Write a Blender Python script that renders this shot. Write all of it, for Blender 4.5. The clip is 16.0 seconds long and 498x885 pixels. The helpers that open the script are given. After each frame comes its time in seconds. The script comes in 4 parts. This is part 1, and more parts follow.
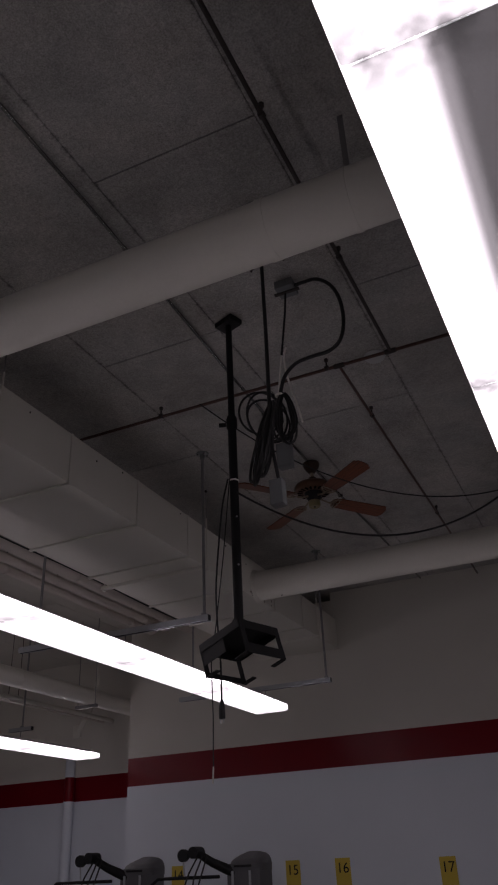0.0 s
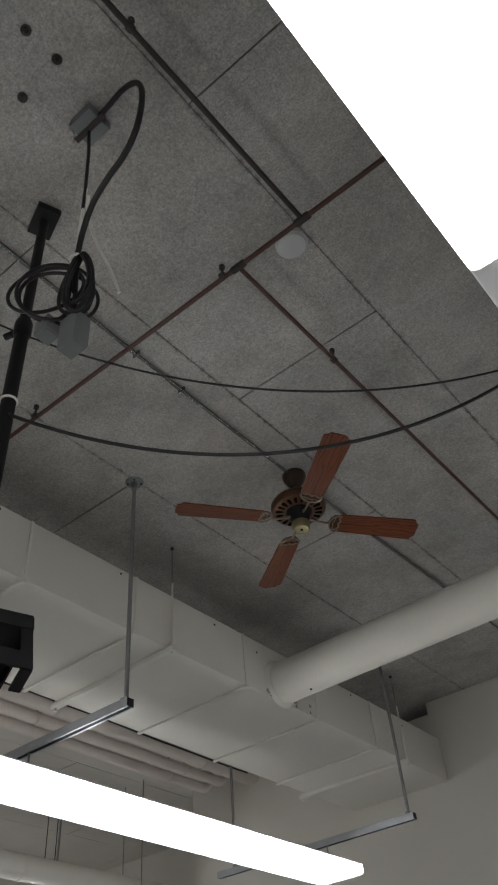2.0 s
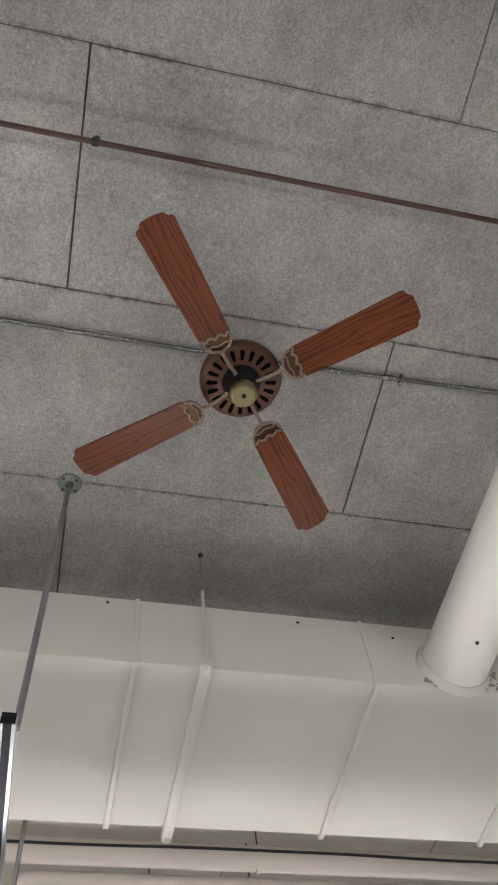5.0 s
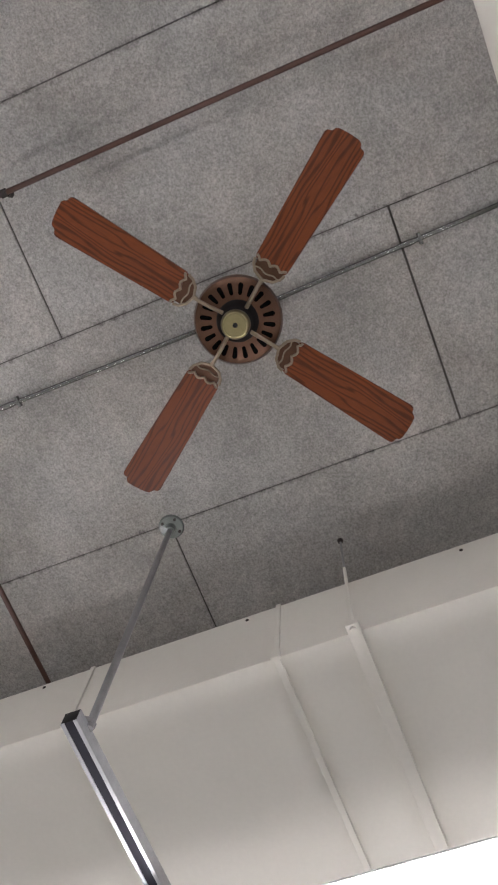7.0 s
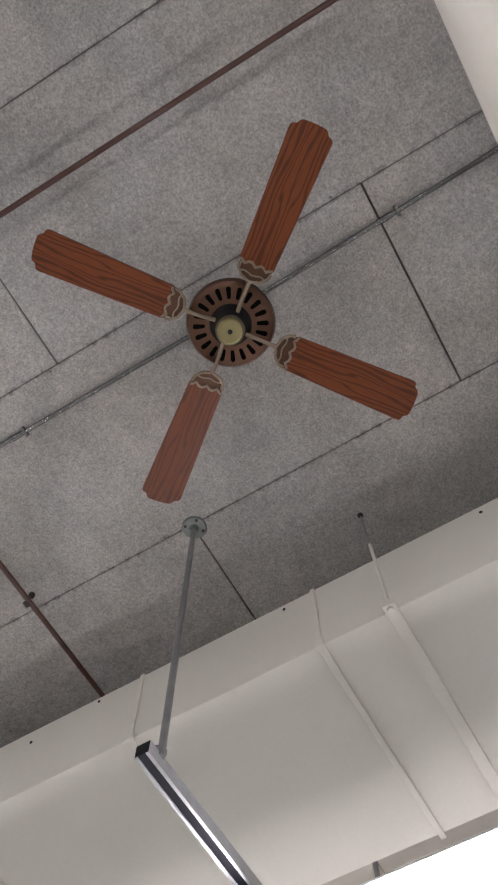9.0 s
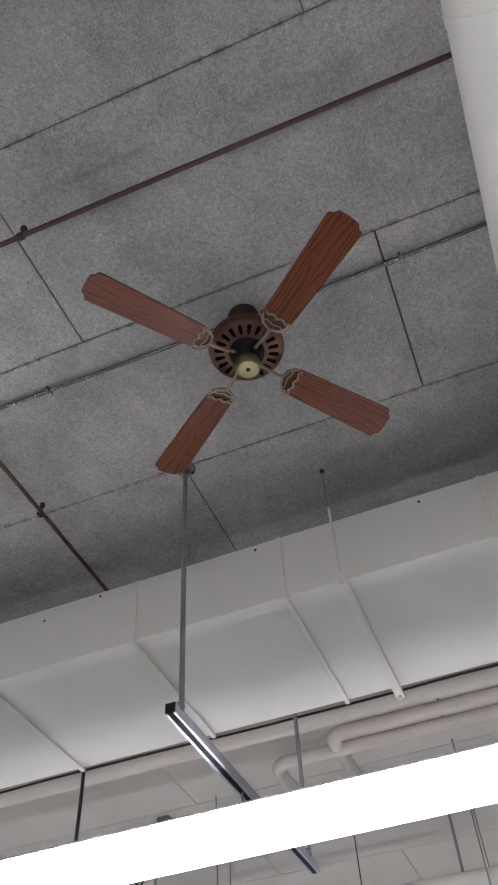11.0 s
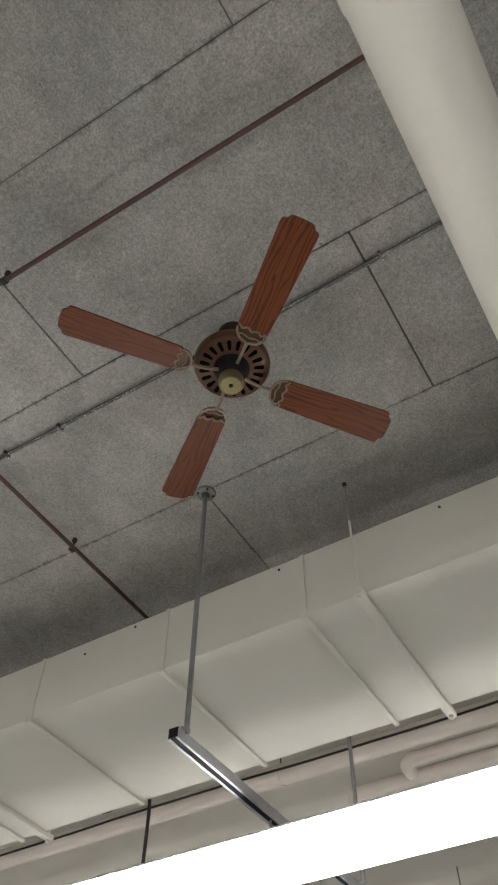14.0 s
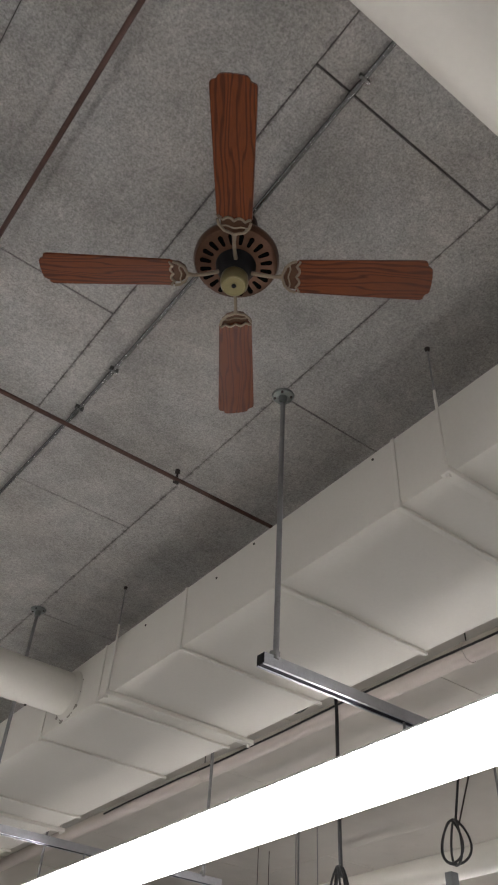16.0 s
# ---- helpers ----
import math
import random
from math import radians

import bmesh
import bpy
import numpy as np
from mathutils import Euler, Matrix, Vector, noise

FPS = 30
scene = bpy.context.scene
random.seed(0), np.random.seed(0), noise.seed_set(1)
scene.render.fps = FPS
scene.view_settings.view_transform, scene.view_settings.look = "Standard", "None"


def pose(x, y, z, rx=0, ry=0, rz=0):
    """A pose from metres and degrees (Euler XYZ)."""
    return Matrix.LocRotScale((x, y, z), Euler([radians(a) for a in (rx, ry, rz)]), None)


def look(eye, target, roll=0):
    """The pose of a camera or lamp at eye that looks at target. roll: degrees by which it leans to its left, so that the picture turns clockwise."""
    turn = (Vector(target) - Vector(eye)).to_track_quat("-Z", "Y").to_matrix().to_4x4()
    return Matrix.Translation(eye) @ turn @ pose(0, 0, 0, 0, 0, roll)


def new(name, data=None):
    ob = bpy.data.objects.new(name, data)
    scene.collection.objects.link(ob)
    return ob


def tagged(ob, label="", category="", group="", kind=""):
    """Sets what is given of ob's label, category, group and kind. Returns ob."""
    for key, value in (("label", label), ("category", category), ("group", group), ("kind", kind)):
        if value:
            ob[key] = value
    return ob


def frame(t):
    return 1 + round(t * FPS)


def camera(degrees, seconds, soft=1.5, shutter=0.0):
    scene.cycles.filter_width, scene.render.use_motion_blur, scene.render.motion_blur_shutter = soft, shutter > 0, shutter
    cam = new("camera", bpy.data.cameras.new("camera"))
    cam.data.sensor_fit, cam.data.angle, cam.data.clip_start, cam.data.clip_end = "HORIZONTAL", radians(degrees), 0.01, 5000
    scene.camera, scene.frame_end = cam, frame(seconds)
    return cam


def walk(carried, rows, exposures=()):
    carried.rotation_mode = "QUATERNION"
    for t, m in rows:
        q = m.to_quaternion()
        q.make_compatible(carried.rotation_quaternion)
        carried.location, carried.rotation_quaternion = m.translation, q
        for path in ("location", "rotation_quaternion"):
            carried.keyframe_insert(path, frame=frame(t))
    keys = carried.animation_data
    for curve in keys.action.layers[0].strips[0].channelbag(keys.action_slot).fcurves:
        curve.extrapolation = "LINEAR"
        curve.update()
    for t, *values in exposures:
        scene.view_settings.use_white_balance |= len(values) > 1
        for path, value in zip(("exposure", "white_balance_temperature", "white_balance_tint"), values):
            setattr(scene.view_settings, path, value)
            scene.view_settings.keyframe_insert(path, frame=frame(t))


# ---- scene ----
cam = camera(35.5, 16.0, soft=2.1)
PATH = [
    (0, (1.762, -5.152, 1.624), (1.051, -3.547, 2.582), -2.7),
    (0.5, (1.716, -4.536, 1.641), (0.937, -3.041, 2.716), -1.1),
    (1, (1.67, -3.947, 1.598), (0.865, -2.535, 2.763), -2.2),
    (1.5, (1.679, -3.347, 1.613), (0.879, -1.976, 2.83), -4.4),
    (2, (1.736, -2.794, 1.64), (0.873, -1.598, 2.991), -5.5),
    (2.5, (1.697, -2.317, 1.69), (0.828, -1.262, 3.151), -4.9),
    (3, (1.73, -1.792, 1.688), (0.749, -0.869, 3.165), -5.0),
    (3.5, (1.653, -1.377, 1.691), (0.667, -0.5, 3.194), -7.7),
    (4, (1.49, -1.003, 1.685), (0.476, -0.288, 3.254), -6.0),
    (4.5, (1.233, -0.649, 1.637), (0.264, -0.178, 3.322), -7.8),
    (4.7, (1.17, -0.556, 1.623), (0.237, -0.116, 3.337), -10.5),
    (6.8, (0.244, 0.266, 1.572), (-0.208, -0.005, 3.502), 13.2),
    (7, (0.211, 0.276, 1.583), (-0.248, -0.023, 3.507), 11.7),
    (7.5, (0.215, 0.295, 1.565), (-0.245, -0.05, 3.481), 9.2),
    (8, (0.22, 0.313, 1.568), (-0.214, -0.029, 3.49), 8.6),
    (8.5, (0.24, 0.295, 1.601), (-0.212, -0.06, 3.516), 6.8),
    (8.7, (0.285, 0.286, 1.601), (-0.212, -0.055, 3.508), 3.5),
    (10.8, (1.505, 0.497, 1.641), (0.32, 0.048, 3.188), -3.8),
    (11, (1.596, 0.506, 1.645), (0.357, 0.098, 3.161), -4.6),
    (11.5, (1.841, 0.519, 1.674), (0.525, 0.172, 3.14), -3.1),
    (12, (1.986, 0.508, 1.684), (0.59, 0.169, 3.075), -0.9),
    (12.5, (1.995, 0.511, 1.679), (0.628, 0.161, 3.096), -0.6),
    (13, (1.826, 0.576, 1.665), (0.494, 0.214, 3.112), -1.1),
    (13.5, (1.592, 0.764, 1.647), (0.432, 0.232, 3.187), 1.4),
    (14, (1.32, 0.898, 1.62), (0.274, 0.251, 3.197), 0.8),
    (14.5, (1.034, 0.948, 1.646), (0.118, 0.285, 3.296), 2.3),
    (15, (0.849, 1.028, 1.656), (0.024, 0.214, 3.286), 0.8),
    (15.5, (0.746, 1.192, 1.776), (-0.052, 0.226, 3.33), 0.3),
    (16, (0.813, 1.313, 1.894), (-0.029, 0.104, 3.246), 3.7),
]
EXPOSURES = [
    (0, -3.62, 6400, 31), (0.5, -3.15, 6250, 23), (1, -2.03, 6150, 22), (1.5, -1.32, 5950, 18), (2, -1.74, 6300, 10), (2.5, -1.85, 6500, 8),
    (3, -0.80, 6550, 8), (3.5, -0.86, 6550, 7), (4, -0.84, 6600, 7), (4.5, -0.68, 6550, 10), (7, -0.56, 6400, 18), (8.5, -0.58, 6450, 19),
    (11, -0.97, 5950, 17), (11.5, -1.0, 5950, 18), (12, -1.35, 6400, 12), (12.5, -2.18, 6550, 12), (13, -2.3, 6550, 11), (13.5, -0.96, 6600, 9),
    (14, -1.00, 6650, 10), (14.5, -0.9, 6750, 12), (15, -0.93, 6550, 15), (15.5, -0.92, 6550, 16), (16, -1.16, 6550, 16),
]
walk(cam, [(t, look(eye, target, roll)) for t, eye, target, roll in PATH], EXPOSURES)

# ---- light ----
world = bpy.data.worlds.new("world")
scene.world = world
world.use_nodes = True
world.node_tree.nodes["Background"].inputs[0].default_value = (0.9, 0.95, 1.0, 1)
world.node_tree.nodes["Background"].inputs[1].default_value = 0.05

# ---- helpers of this scene ----
def thing(name, x, y, z, label, category, group="", kind=""):
    ob = new(name)
    ob.location = (x, y, z)
    ob.empty_display_size = 0.1
    return tagged(ob, label, category, group, kind)


def part(name, bm, material, parent=None, label="", smooth=True):
    me = bpy.data.meshes.new(name)
    bmesh.ops.recalc_face_normals(bm, faces=bm.faces)
    bm.to_mesh(me)
    bm.free()
    if smooth:
        me.polygons.foreach_set("use_smooth", [True] * len(me.polygons))
        me.set_sharp_from_angle(angle=radians(35))
    me.materials.append(material)
    ob = new(name, me)
    if parent is not None:
        ob.parent = parent
        top = parent
        while top.parent is not None:
            top = top.parent
        if parent is top:
            ob.matrix_parent_inverse = Matrix.Translation(top.location).inverted()
        else:
            ob.matrix_parent_inverse = Matrix.Identity(4)
    if label:
        ob["label"] = label
    return ob


def structure(name, bm, material, label, category, smooth=False):
    return tagged(part(name, bm, material, None, "", smooth), label, category, "", "structure")


def add_box(bm, lo, hi, bevel=0.0, m=None):
    r = bmesh.ops.create_cube(bm, size=1.0)
    vs = r["verts"]
    for v in vs:
        v.co = Vector([lo[i] + (v.co[i] + 0.5) * (hi[i] - lo[i]) for i in range(3)])
    if bevel:
        es = list({e for v in vs for e in v.link_edges})
        r = bmesh.ops.bevel(bm, geom=es, offset=bevel, segments=2, affect="EDGES", profile=0.6)
        vs = r["verts"]
    if m is not None:
        bmesh.ops.transform(bm, matrix=m, verts=list({v for v in vs}))
    return bm


def box(lo, hi, bevel=0.0, m=None):
    return add_box(bmesh.new(), lo, hi, bevel, m)


def add_tube(bm, pts, r, n=12, caps=True, closed=False):
    """A round bar along points; r is one radius or one for each point."""
    pts = [Vector(p) for p in pts]
    k = len(pts)
    rs = r if isinstance(r, (list, tuple)) else [r] * k
    rings, u = [], None
    for i, p in enumerate(pts):
        if closed:
            d = (pts[(i + 1) % k] - pts[i - 1]).normalized()
        else:
            a = (pts[i] - pts[i - 1]).normalized() if i else None
            b = (pts[i + 1] - pts[i]).normalized() if i < k - 1 else None
            d = ((a or b) + (b or a)).normalized()
        if u is None:
            u = d.orthogonal().normalized()
        u = (u - d * u.dot(d)).normalized()
        w = d.cross(u)
        rings.append([bm.verts.new(p + (u * math.cos(2 * math.pi * j / n) + w * math.sin(2 * math.pi * j / n)) * rs[i]) for j in range(n)])
    for i in range(k if closed else k - 1):
        a, b = rings[i], rings[(i + 1) % k]
        for j in range(n):
            bm.faces.new((a[j], a[(j + 1) % n], b[(j + 1) % n], b[j]))
    if caps and not closed:
        bm.faces.new(rings[0])
        bm.faces.new(rings[-1])
    return bm


def curved(pts, steps=4):
    """A smooth line through points, with some steps from one to the next."""
    p = [Vector(q) for q in pts]
    p = [p[0] * 2 - p[1]] + p + [p[-1] * 2 - p[-2]]
    out = []
    for a, b, c, d in zip(p, p[1:], p[2:], p[3:]):
        for i in range(steps):
            t = i / steps
            out.append(0.5 * (2 * b + (c - a) * t + (2 * a - 5 * b + 4 * c - d) * t * t + (3 * b - a - 3 * c + d) * t ** 3))
    return out + [p[-2]]


def tube(pts, r, n=12, caps=True, closed=False):
    return add_tube(bmesh.new(), pts, r, n, caps, closed)


def add_lathe(bm, profile, n=32, at=(0, 0, 0)):
    """profile: (radius, height) pairs, turned about z."""
    rings = []
    for r, z in profile:
        if r < 1e-5:
            rings.append([bm.verts.new((at[0], at[1], at[2] + z))])
        else:
            rings.append([bm.verts.new((at[0] + r * math.cos(2 * math.pi * j / n), at[1] + r * math.sin(2 * math.pi * j / n), at[2] + z)) for j in range(n)])
    for a, b in zip(rings, rings[1:]):
        for j in range(n):
            q = [a[j % len(a)], a[(j + 1) % n % len(a)], b[(j + 1) % n % len(b)], b[j % len(b)]]
            q = list(dict.fromkeys(q))
            if len(q) > 2:
                bm.faces.new(q)
    return bm


def lathe(profile, n=32, at=(0, 0, 0)):
    return add_lathe(bmesh.new(), profile, n, at)


def add_prism(bm, outline, z0, z1, m=None):
    """An outline in x, y raised from z0 to z1."""
    a = [bm.verts.new((x, y, z0)) for x, y in outline]
    b = [bm.verts.new((x, y, z1)) for x, y in outline]
    k = len(a)
    bm.faces.new(a[::-1])
    bm.faces.new(b)
    for i in range(k):
        bm.faces.new((a[i], a[(i + 1) % k], b[(i + 1) % k], b[i]))
    if m is not None:
        bmesh.ops.transform(bm, matrix=m, verts=a + b)
    return bm


def arc(c, r, a0, a1, n, plane="xz"):
    """Points on an arc; degrees."""
    out = []
    for i in range(n + 1):
        a = radians(a0 + (a1 - a0) * i / n)
        u, v = r * math.cos(a), r * math.sin(a)
        d = {"xz": (u, 0, v), "yz": (0, u, v), "xy": (u, v, 0)}[plane]
        out.append((c[0] + d[0], c[1] + d[1], c[2] + d[2]))
    return out


# ---- materials ----
def surface(name, colour, rough=0.6, metal=0.0, vary=0.12, scale=6.0, fine=90.0, bump=0.15, dist=0.002, spots=0.0, spot_colour=(0.05, 0.045, 0.04), spec=0.5, piece=0.0):
    mat = bpy.data.materials.new(name)
    mat.use_nodes = True
    nt = mat.node_tree
    n, l = nt.nodes, nt.links
    b = n["Principled BSDF"]
    tc = n.new("ShaderNodeTexCoord")
    big = n.new("ShaderNodeTexNoise")
    big.inputs["Scale"].default_value, big.inputs["Detail"].default_value = scale, 6
    small = n.new("ShaderNodeTexNoise")
    small.inputs["Scale"].default_value, small.inputs["Detail"].default_value = fine, 4
    for t in (big, small):
        l.new(tc.outputs["Object"], t.inputs["Vector"])
    mix = n.new("ShaderNodeMix")
    mix.data_type = "RGBA"
    c = colour
    mix.inputs[6].default_value = (*[max(0, v * (1 - vary * 1.6)) for v in c], 1)
    mix.inputs[7].default_value = (*[min(1, v * (1 + vary * 1.6)) for v in c], 1)
    add = n.new("ShaderNodeMath")
    add.operation = "MULTIPLY_ADD"
    l.new(small.outputs[0], add.inputs[0])
    add.inputs[1].default_value = 0.45
    half = n.new("ShaderNodeMath")
    half.operation = "MULTIPLY"
    half.inputs[1].default_value = 0.55
    l.new(big.outputs[0], half.inputs[0])
    l.new(half.outputs[0], add.inputs[2])
    l.new(add.outputs[0], mix.inputs[0])
    out = mix.outputs[2]
    if piece:
        info = n.new("ShaderNodeObjectInfo")
        hsv = n.new("ShaderNodeHueSaturation")
        mr = n.new("ShaderNodeMapRange")
        mr.inputs[3].default_value, mr.inputs[4].default_value = 1 - piece, 1 + piece
        l.new(info.outputs["Random"], mr.inputs[0])
        l.new(mr.outputs[0], hsv.inputs["Value"])
        l.new(out, hsv.inputs["Color"])
        out = hsv.outputs[0]
    if spots:
        sp = n.new("ShaderNodeTexNoise")
        sp.inputs["Scale"].default_value, sp.inputs["Detail"].default_value = 9, 8
        l.new(tc.outputs["Object"], sp.inputs["Vector"])
        rm = n.new("ShaderNodeMapRange")
        rm.inputs[1].default_value, rm.inputs[2].default_value = 0.62, 0.75
        rm.inputs[4].default_value = spots
        l.new(sp.outputs[0], rm.inputs[0])
        m2 = n.new("ShaderNodeMix")
        m2.data_type = "RGBA"
        m2.inputs[7].default_value = (*spot_colour, 1)
        l.new(rm.outputs[0], m2.inputs[0])
        l.new(out, m2.inputs[6])
        out = m2.outputs[2]
    l.new(out, b.inputs["Base Color"])
    b.inputs["Roughness"].default_value = rough
    b.inputs["Metallic"].default_value = metal
    b.inputs["Specular IOR Level"].default_value = spec
    if bump:
        bp = n.new("ShaderNodeBump")
        bp.inputs["Strength"].default_value, bp.inputs["Distance"].default_value = bump, dist
        l.new(small.outputs[0], bp.inputs["Height"])
        l.new(bp.outputs[0], b.inputs["Normal"])
    return mat


def board_material():
    """Rough grey fibre board: coarse grain, pits, pale scuffs and wide stains."""
    mat = bpy.data.materials.new("rough_board")
    mat.use_nodes = True
    n, l = mat.node_tree.nodes, mat.node_tree.links
    b = n["Principled BSDF"]
    tc = n.new("ShaderNodeTexCoord")

    def tex(kind, scale, detail=4.0, rough=0.6):
        x = n.new(kind)
        x.inputs["Scale"].default_value = scale
        if "Detail" in x.inputs:
            x.inputs["Detail"].default_value, x.inputs["Roughness"].default_value = detail, rough
        l.new(tc.outputs["Object"], x.inputs["Vector"])
        return x

    def ramp(src, a, b_, lo, hi):
        r = n.new("ShaderNodeMapRange")
        r.inputs[1].default_value, r.inputs[2].default_value, r.inputs[3].default_value, r.inputs[4].default_value = a, b_, lo, hi
        l.new(src, r.inputs[0])
        return r.outputs[0]

    def mul(a, b_):
        m = n.new("ShaderNodeMath")
        m.operation = "MULTIPLY"
        l.new(a, m.inputs[0])
        l.new(b_, m.inputs[1])
        return m.outputs[0]

    grain = tex("ShaderNodeTexNoise", 130, 4, 0.7)
    blotch = tex("ShaderNodeTexNoise", 1.6, 6, 0.65)
    patch = tex("ShaderNodeTexNoise", 9, 5, 0.6)
    pits = tex("ShaderNodeTexVoronoi", 3.4)
    pits.voronoi_dimensions = "2D"
    pits.inputs["Randomness"].default_value = 1.0
    value = mul(ramp(grain.outputs[0], 0.3, 0.7, 0.66, 1.33), ramp(blotch.outputs[0], 0.34, 0.66, 0.76, 1.13))
    value = mul(value, ramp(patch.outputs[0], 0.32, 0.68, 0.92, 1.07))
    fleck = tex("ShaderNodeTexVoronoi", 55)
    fleck.voronoi_dimensions = "2D"
    value = mul(value, ramp(fleck.outputs["Distance"], 0.08, 0.22, 0.66, 1.0))
    value = mul(value, ramp(pits.outputs["Distance"], 0.012, 0.02, 0.12, 1.0))
    chips = tex("ShaderNodeTexVoronoi", 10)
    chips.voronoi_dimensions = "2D"
    value = mul(value, ramp(chips.outputs["Distance"], 0.04, 0.085, 0.3, 1.0))
    coarse = tex("ShaderNodeTexNoise", 48, 3, 0.75)
    value = mul(value, ramp(coarse.outputs[0], 0.35, 0.65, 0.88, 1.1))
    # dirt gathered along the long joints, in broken smudges
    sep = n.new("ShaderNodeSeparateXYZ")
    l.new(tc.outputs["Object"], sep.inputs[0])

    def calc(op, a, k):
        m = n.new("ShaderNodeMath")
        m.operation = op
        l.new(a, m.inputs[0])
        m.inputs[1].default_value = k
        return m.outputs[0]

    near = calc("PINGPONG", calc("SUBTRACT", sep.outputs[0], 0.953), 0.4)
    smudge = tex("ShaderNodeTexNoise", 26, 8, 0.8)
    reach = ramp(smudge.outputs[0], 0.45, 0.8, 0.0, 0.035)
    gap = n.new("ShaderNodeMath")
    gap.operation = "SUBTRACT"
    l.new(near, gap.inputs[0])
    l.new(reach, gap.inputs[1])
    value = mul(value, ramp(gap.outputs[0], -0.014, 0.006, 0.42, 1.0))
    # crumbled pits crowding towards the joints
    crumbs = tex("ShaderNodeTexVoronoi", 42)
    crumbs.voronoi_dimensions = "2D"
    far = n.new("ShaderNodeMath")
    far.operation = "MULTIPLY_ADD"
    l.new(near, far.inputs[0])
    far.inputs[1].default_value = 4.5
    l.new(crumbs.outputs["Distance"], far.inputs[2])
    value = mul(value, ramp(far.outputs[0], 0.16, 0.28, 0.35, 1.0))
    col = n.new("ShaderNodeMix")
    col.data_type, col.blend_type = "RGBA", "MULTIPLY"
    col.inputs[0].default_value = 1.0
    hue = n.new("ShaderNodeMix")
    hue.data_type = "RGBA"
    hue.inputs[6].default_value = (0.441, 0.423, 0.395, 1)
    hue.inputs[7].default_value = (0.427, 0.421, 0.402, 1)
    tone = tex("ShaderNodeTexNoise", 2.7, 4, 0.6)
    l.new(ramp(tone.outputs[0], 0.38, 0.62, 0.0, 1.0), hue.inputs[0])
    l.new(hue.outputs[2], col.inputs[6])
    l.new(value, col.inputs[7])
    l.new(col.outputs[2], b.inputs["Base Color"])
    b.inputs["Roughness"].default_value = 0.95
    b.inputs["Specular IOR Level"].default_value = 0.15
    bp = n.new("ShaderNodeBump")
    bp.inputs["Strength"].default_value, bp.inputs["Distance"].default_value = 0.7, 0.006
    l.new(grain.outputs[0], bp.inputs["Height"])
    l.new(bp.outputs[0], b.inputs["Normal"])
    return mat


def blade_wood():
    """Reddish brown veneer with dark flowing grain along the blade."""
    mat = bpy.data.materials.new("blade_veneer")
    mat.use_nodes = True
    n, l = mat.node_tree.nodes, mat.node_tree.links
    b = n["Principled BSDF"]
    tc = n.new("ShaderNodeTexCoord")
    mp = n.new("ShaderNodeMapping")
    mp.inputs["Scale"].default_value = (0.13, 1.0, 1.0)
    l.new(tc.outputs["Object"], mp.inputs[0])
    w = n.new("ShaderNodeTexWave")
    w.wave_type, w.bands_direction = "BANDS", "Y"
    w.inputs["Scale"].default_value, w.inputs["Distortion"].default_value = 19, 14
    w.inputs["Detail"].default_value, w.inputs["Detail Scale"].default_value = 2.5, 1.2
    l.new(mp.outputs[0], w.inputs["Vector"])
    ns = n.new("ShaderNodeTexNoise")
    ns.inputs["Scale"].default_value, ns.inputs["Detail"].default_value = 260, 4
    l.new(mp.outputs[0], ns.inputs["Vector"])
    r = n.new("ShaderNodeValToRGB")
    r.color_ramp.elements[0].position, r.color_ramp.elements[0].color = 0.0, (0.085, 0.0205, 0.0065, 1)
    r.color_ramp.elements[1].position, r.color_ramp.elements[1].color = 0.5, (0.182, 0.046, 0.0125, 1)
    l.new(w.outputs[0], r.inputs[0])
    mx = n.new("ShaderNodeMix")
    mx.data_type, mx.blend_type = "RGBA", "MULTIPLY"
    mx.inputs[0].default_value = 0.4
    l.new(r.outputs[0], mx.inputs[6])
    l.new(ns.outputs[0], mx.inputs[7])
    l.new(mx.outputs[2], b.inputs["Base Color"])
    b.inputs["Roughness"].default_value = 0.36
    b.inputs["Specular IOR Level"].default_value = 0.3
    bp = n.new("ShaderNodeBump")
    bp.inputs["Strength"].default_value, bp.inputs["Distance"].default_value = 0.12, 0.001
    l.new(w.outputs[0], bp.inputs["Height"])
    l.new(bp.outputs[0], b.inputs["Normal"])
    return mat


M_CONCRETE = board_material()
M_CREAM = surface("cream_paint", (0.7, 0.68, 0.615), 0.5, vary=0.05, scale=3, fine=60, bump=0.06)
M_WALL = surface("wall_paint", (0.63, 0.605, 0.55), 0.8, vary=0.04, scale=2, fine=80, bump=0.08)
M_WHITE = surface("white_paint", (0.68, 0.725, 0.785), 0.6, vary=0.04, scale=2, fine=80, bump=0.06)
M_RED = surface("red_paint", (0.17, 0.002, 0.008), 0.3, spec=0.16, vary=0.06, scale=2, fine=80, bump=0.05)
M_BLACK = surface("black_steel", (0.009, 0.009, 0.01), 0.55, vary=0.3, scale=12, fine=200, bump=0.05, spec=0.25)
M_PIPE = surface("brown_pipe", (0.078, 0.035, 0.025), 0.36, vary=0.5, scale=14, fine=150, bump=0.1)
M_DARKPIPE = surface("dark_pipe", (0.03, 0.022, 0.019), 0.55, vary=0.3, scale=14, fine=150, bump=0.1)
M_STEEL = surface("galvanised_steel", (0.52, 0.54, 0.55), 0.38, metal=0.9, vary=0.18, scale=30, fine=200, bump=0.04)
M_CABLE = surface("black_rubber", (0.011, 0.011, 0.012), 0.55, vary=0.2, scale=30, fine=200, bump=0.03)
M_WOOD = blade_wood()
M_BRASS = surface("antique_brass", (0.27, 0.22, 0.16), 0.35, metal=0.7, vary=0.3, scale=30, fine=200, bump=0.05)
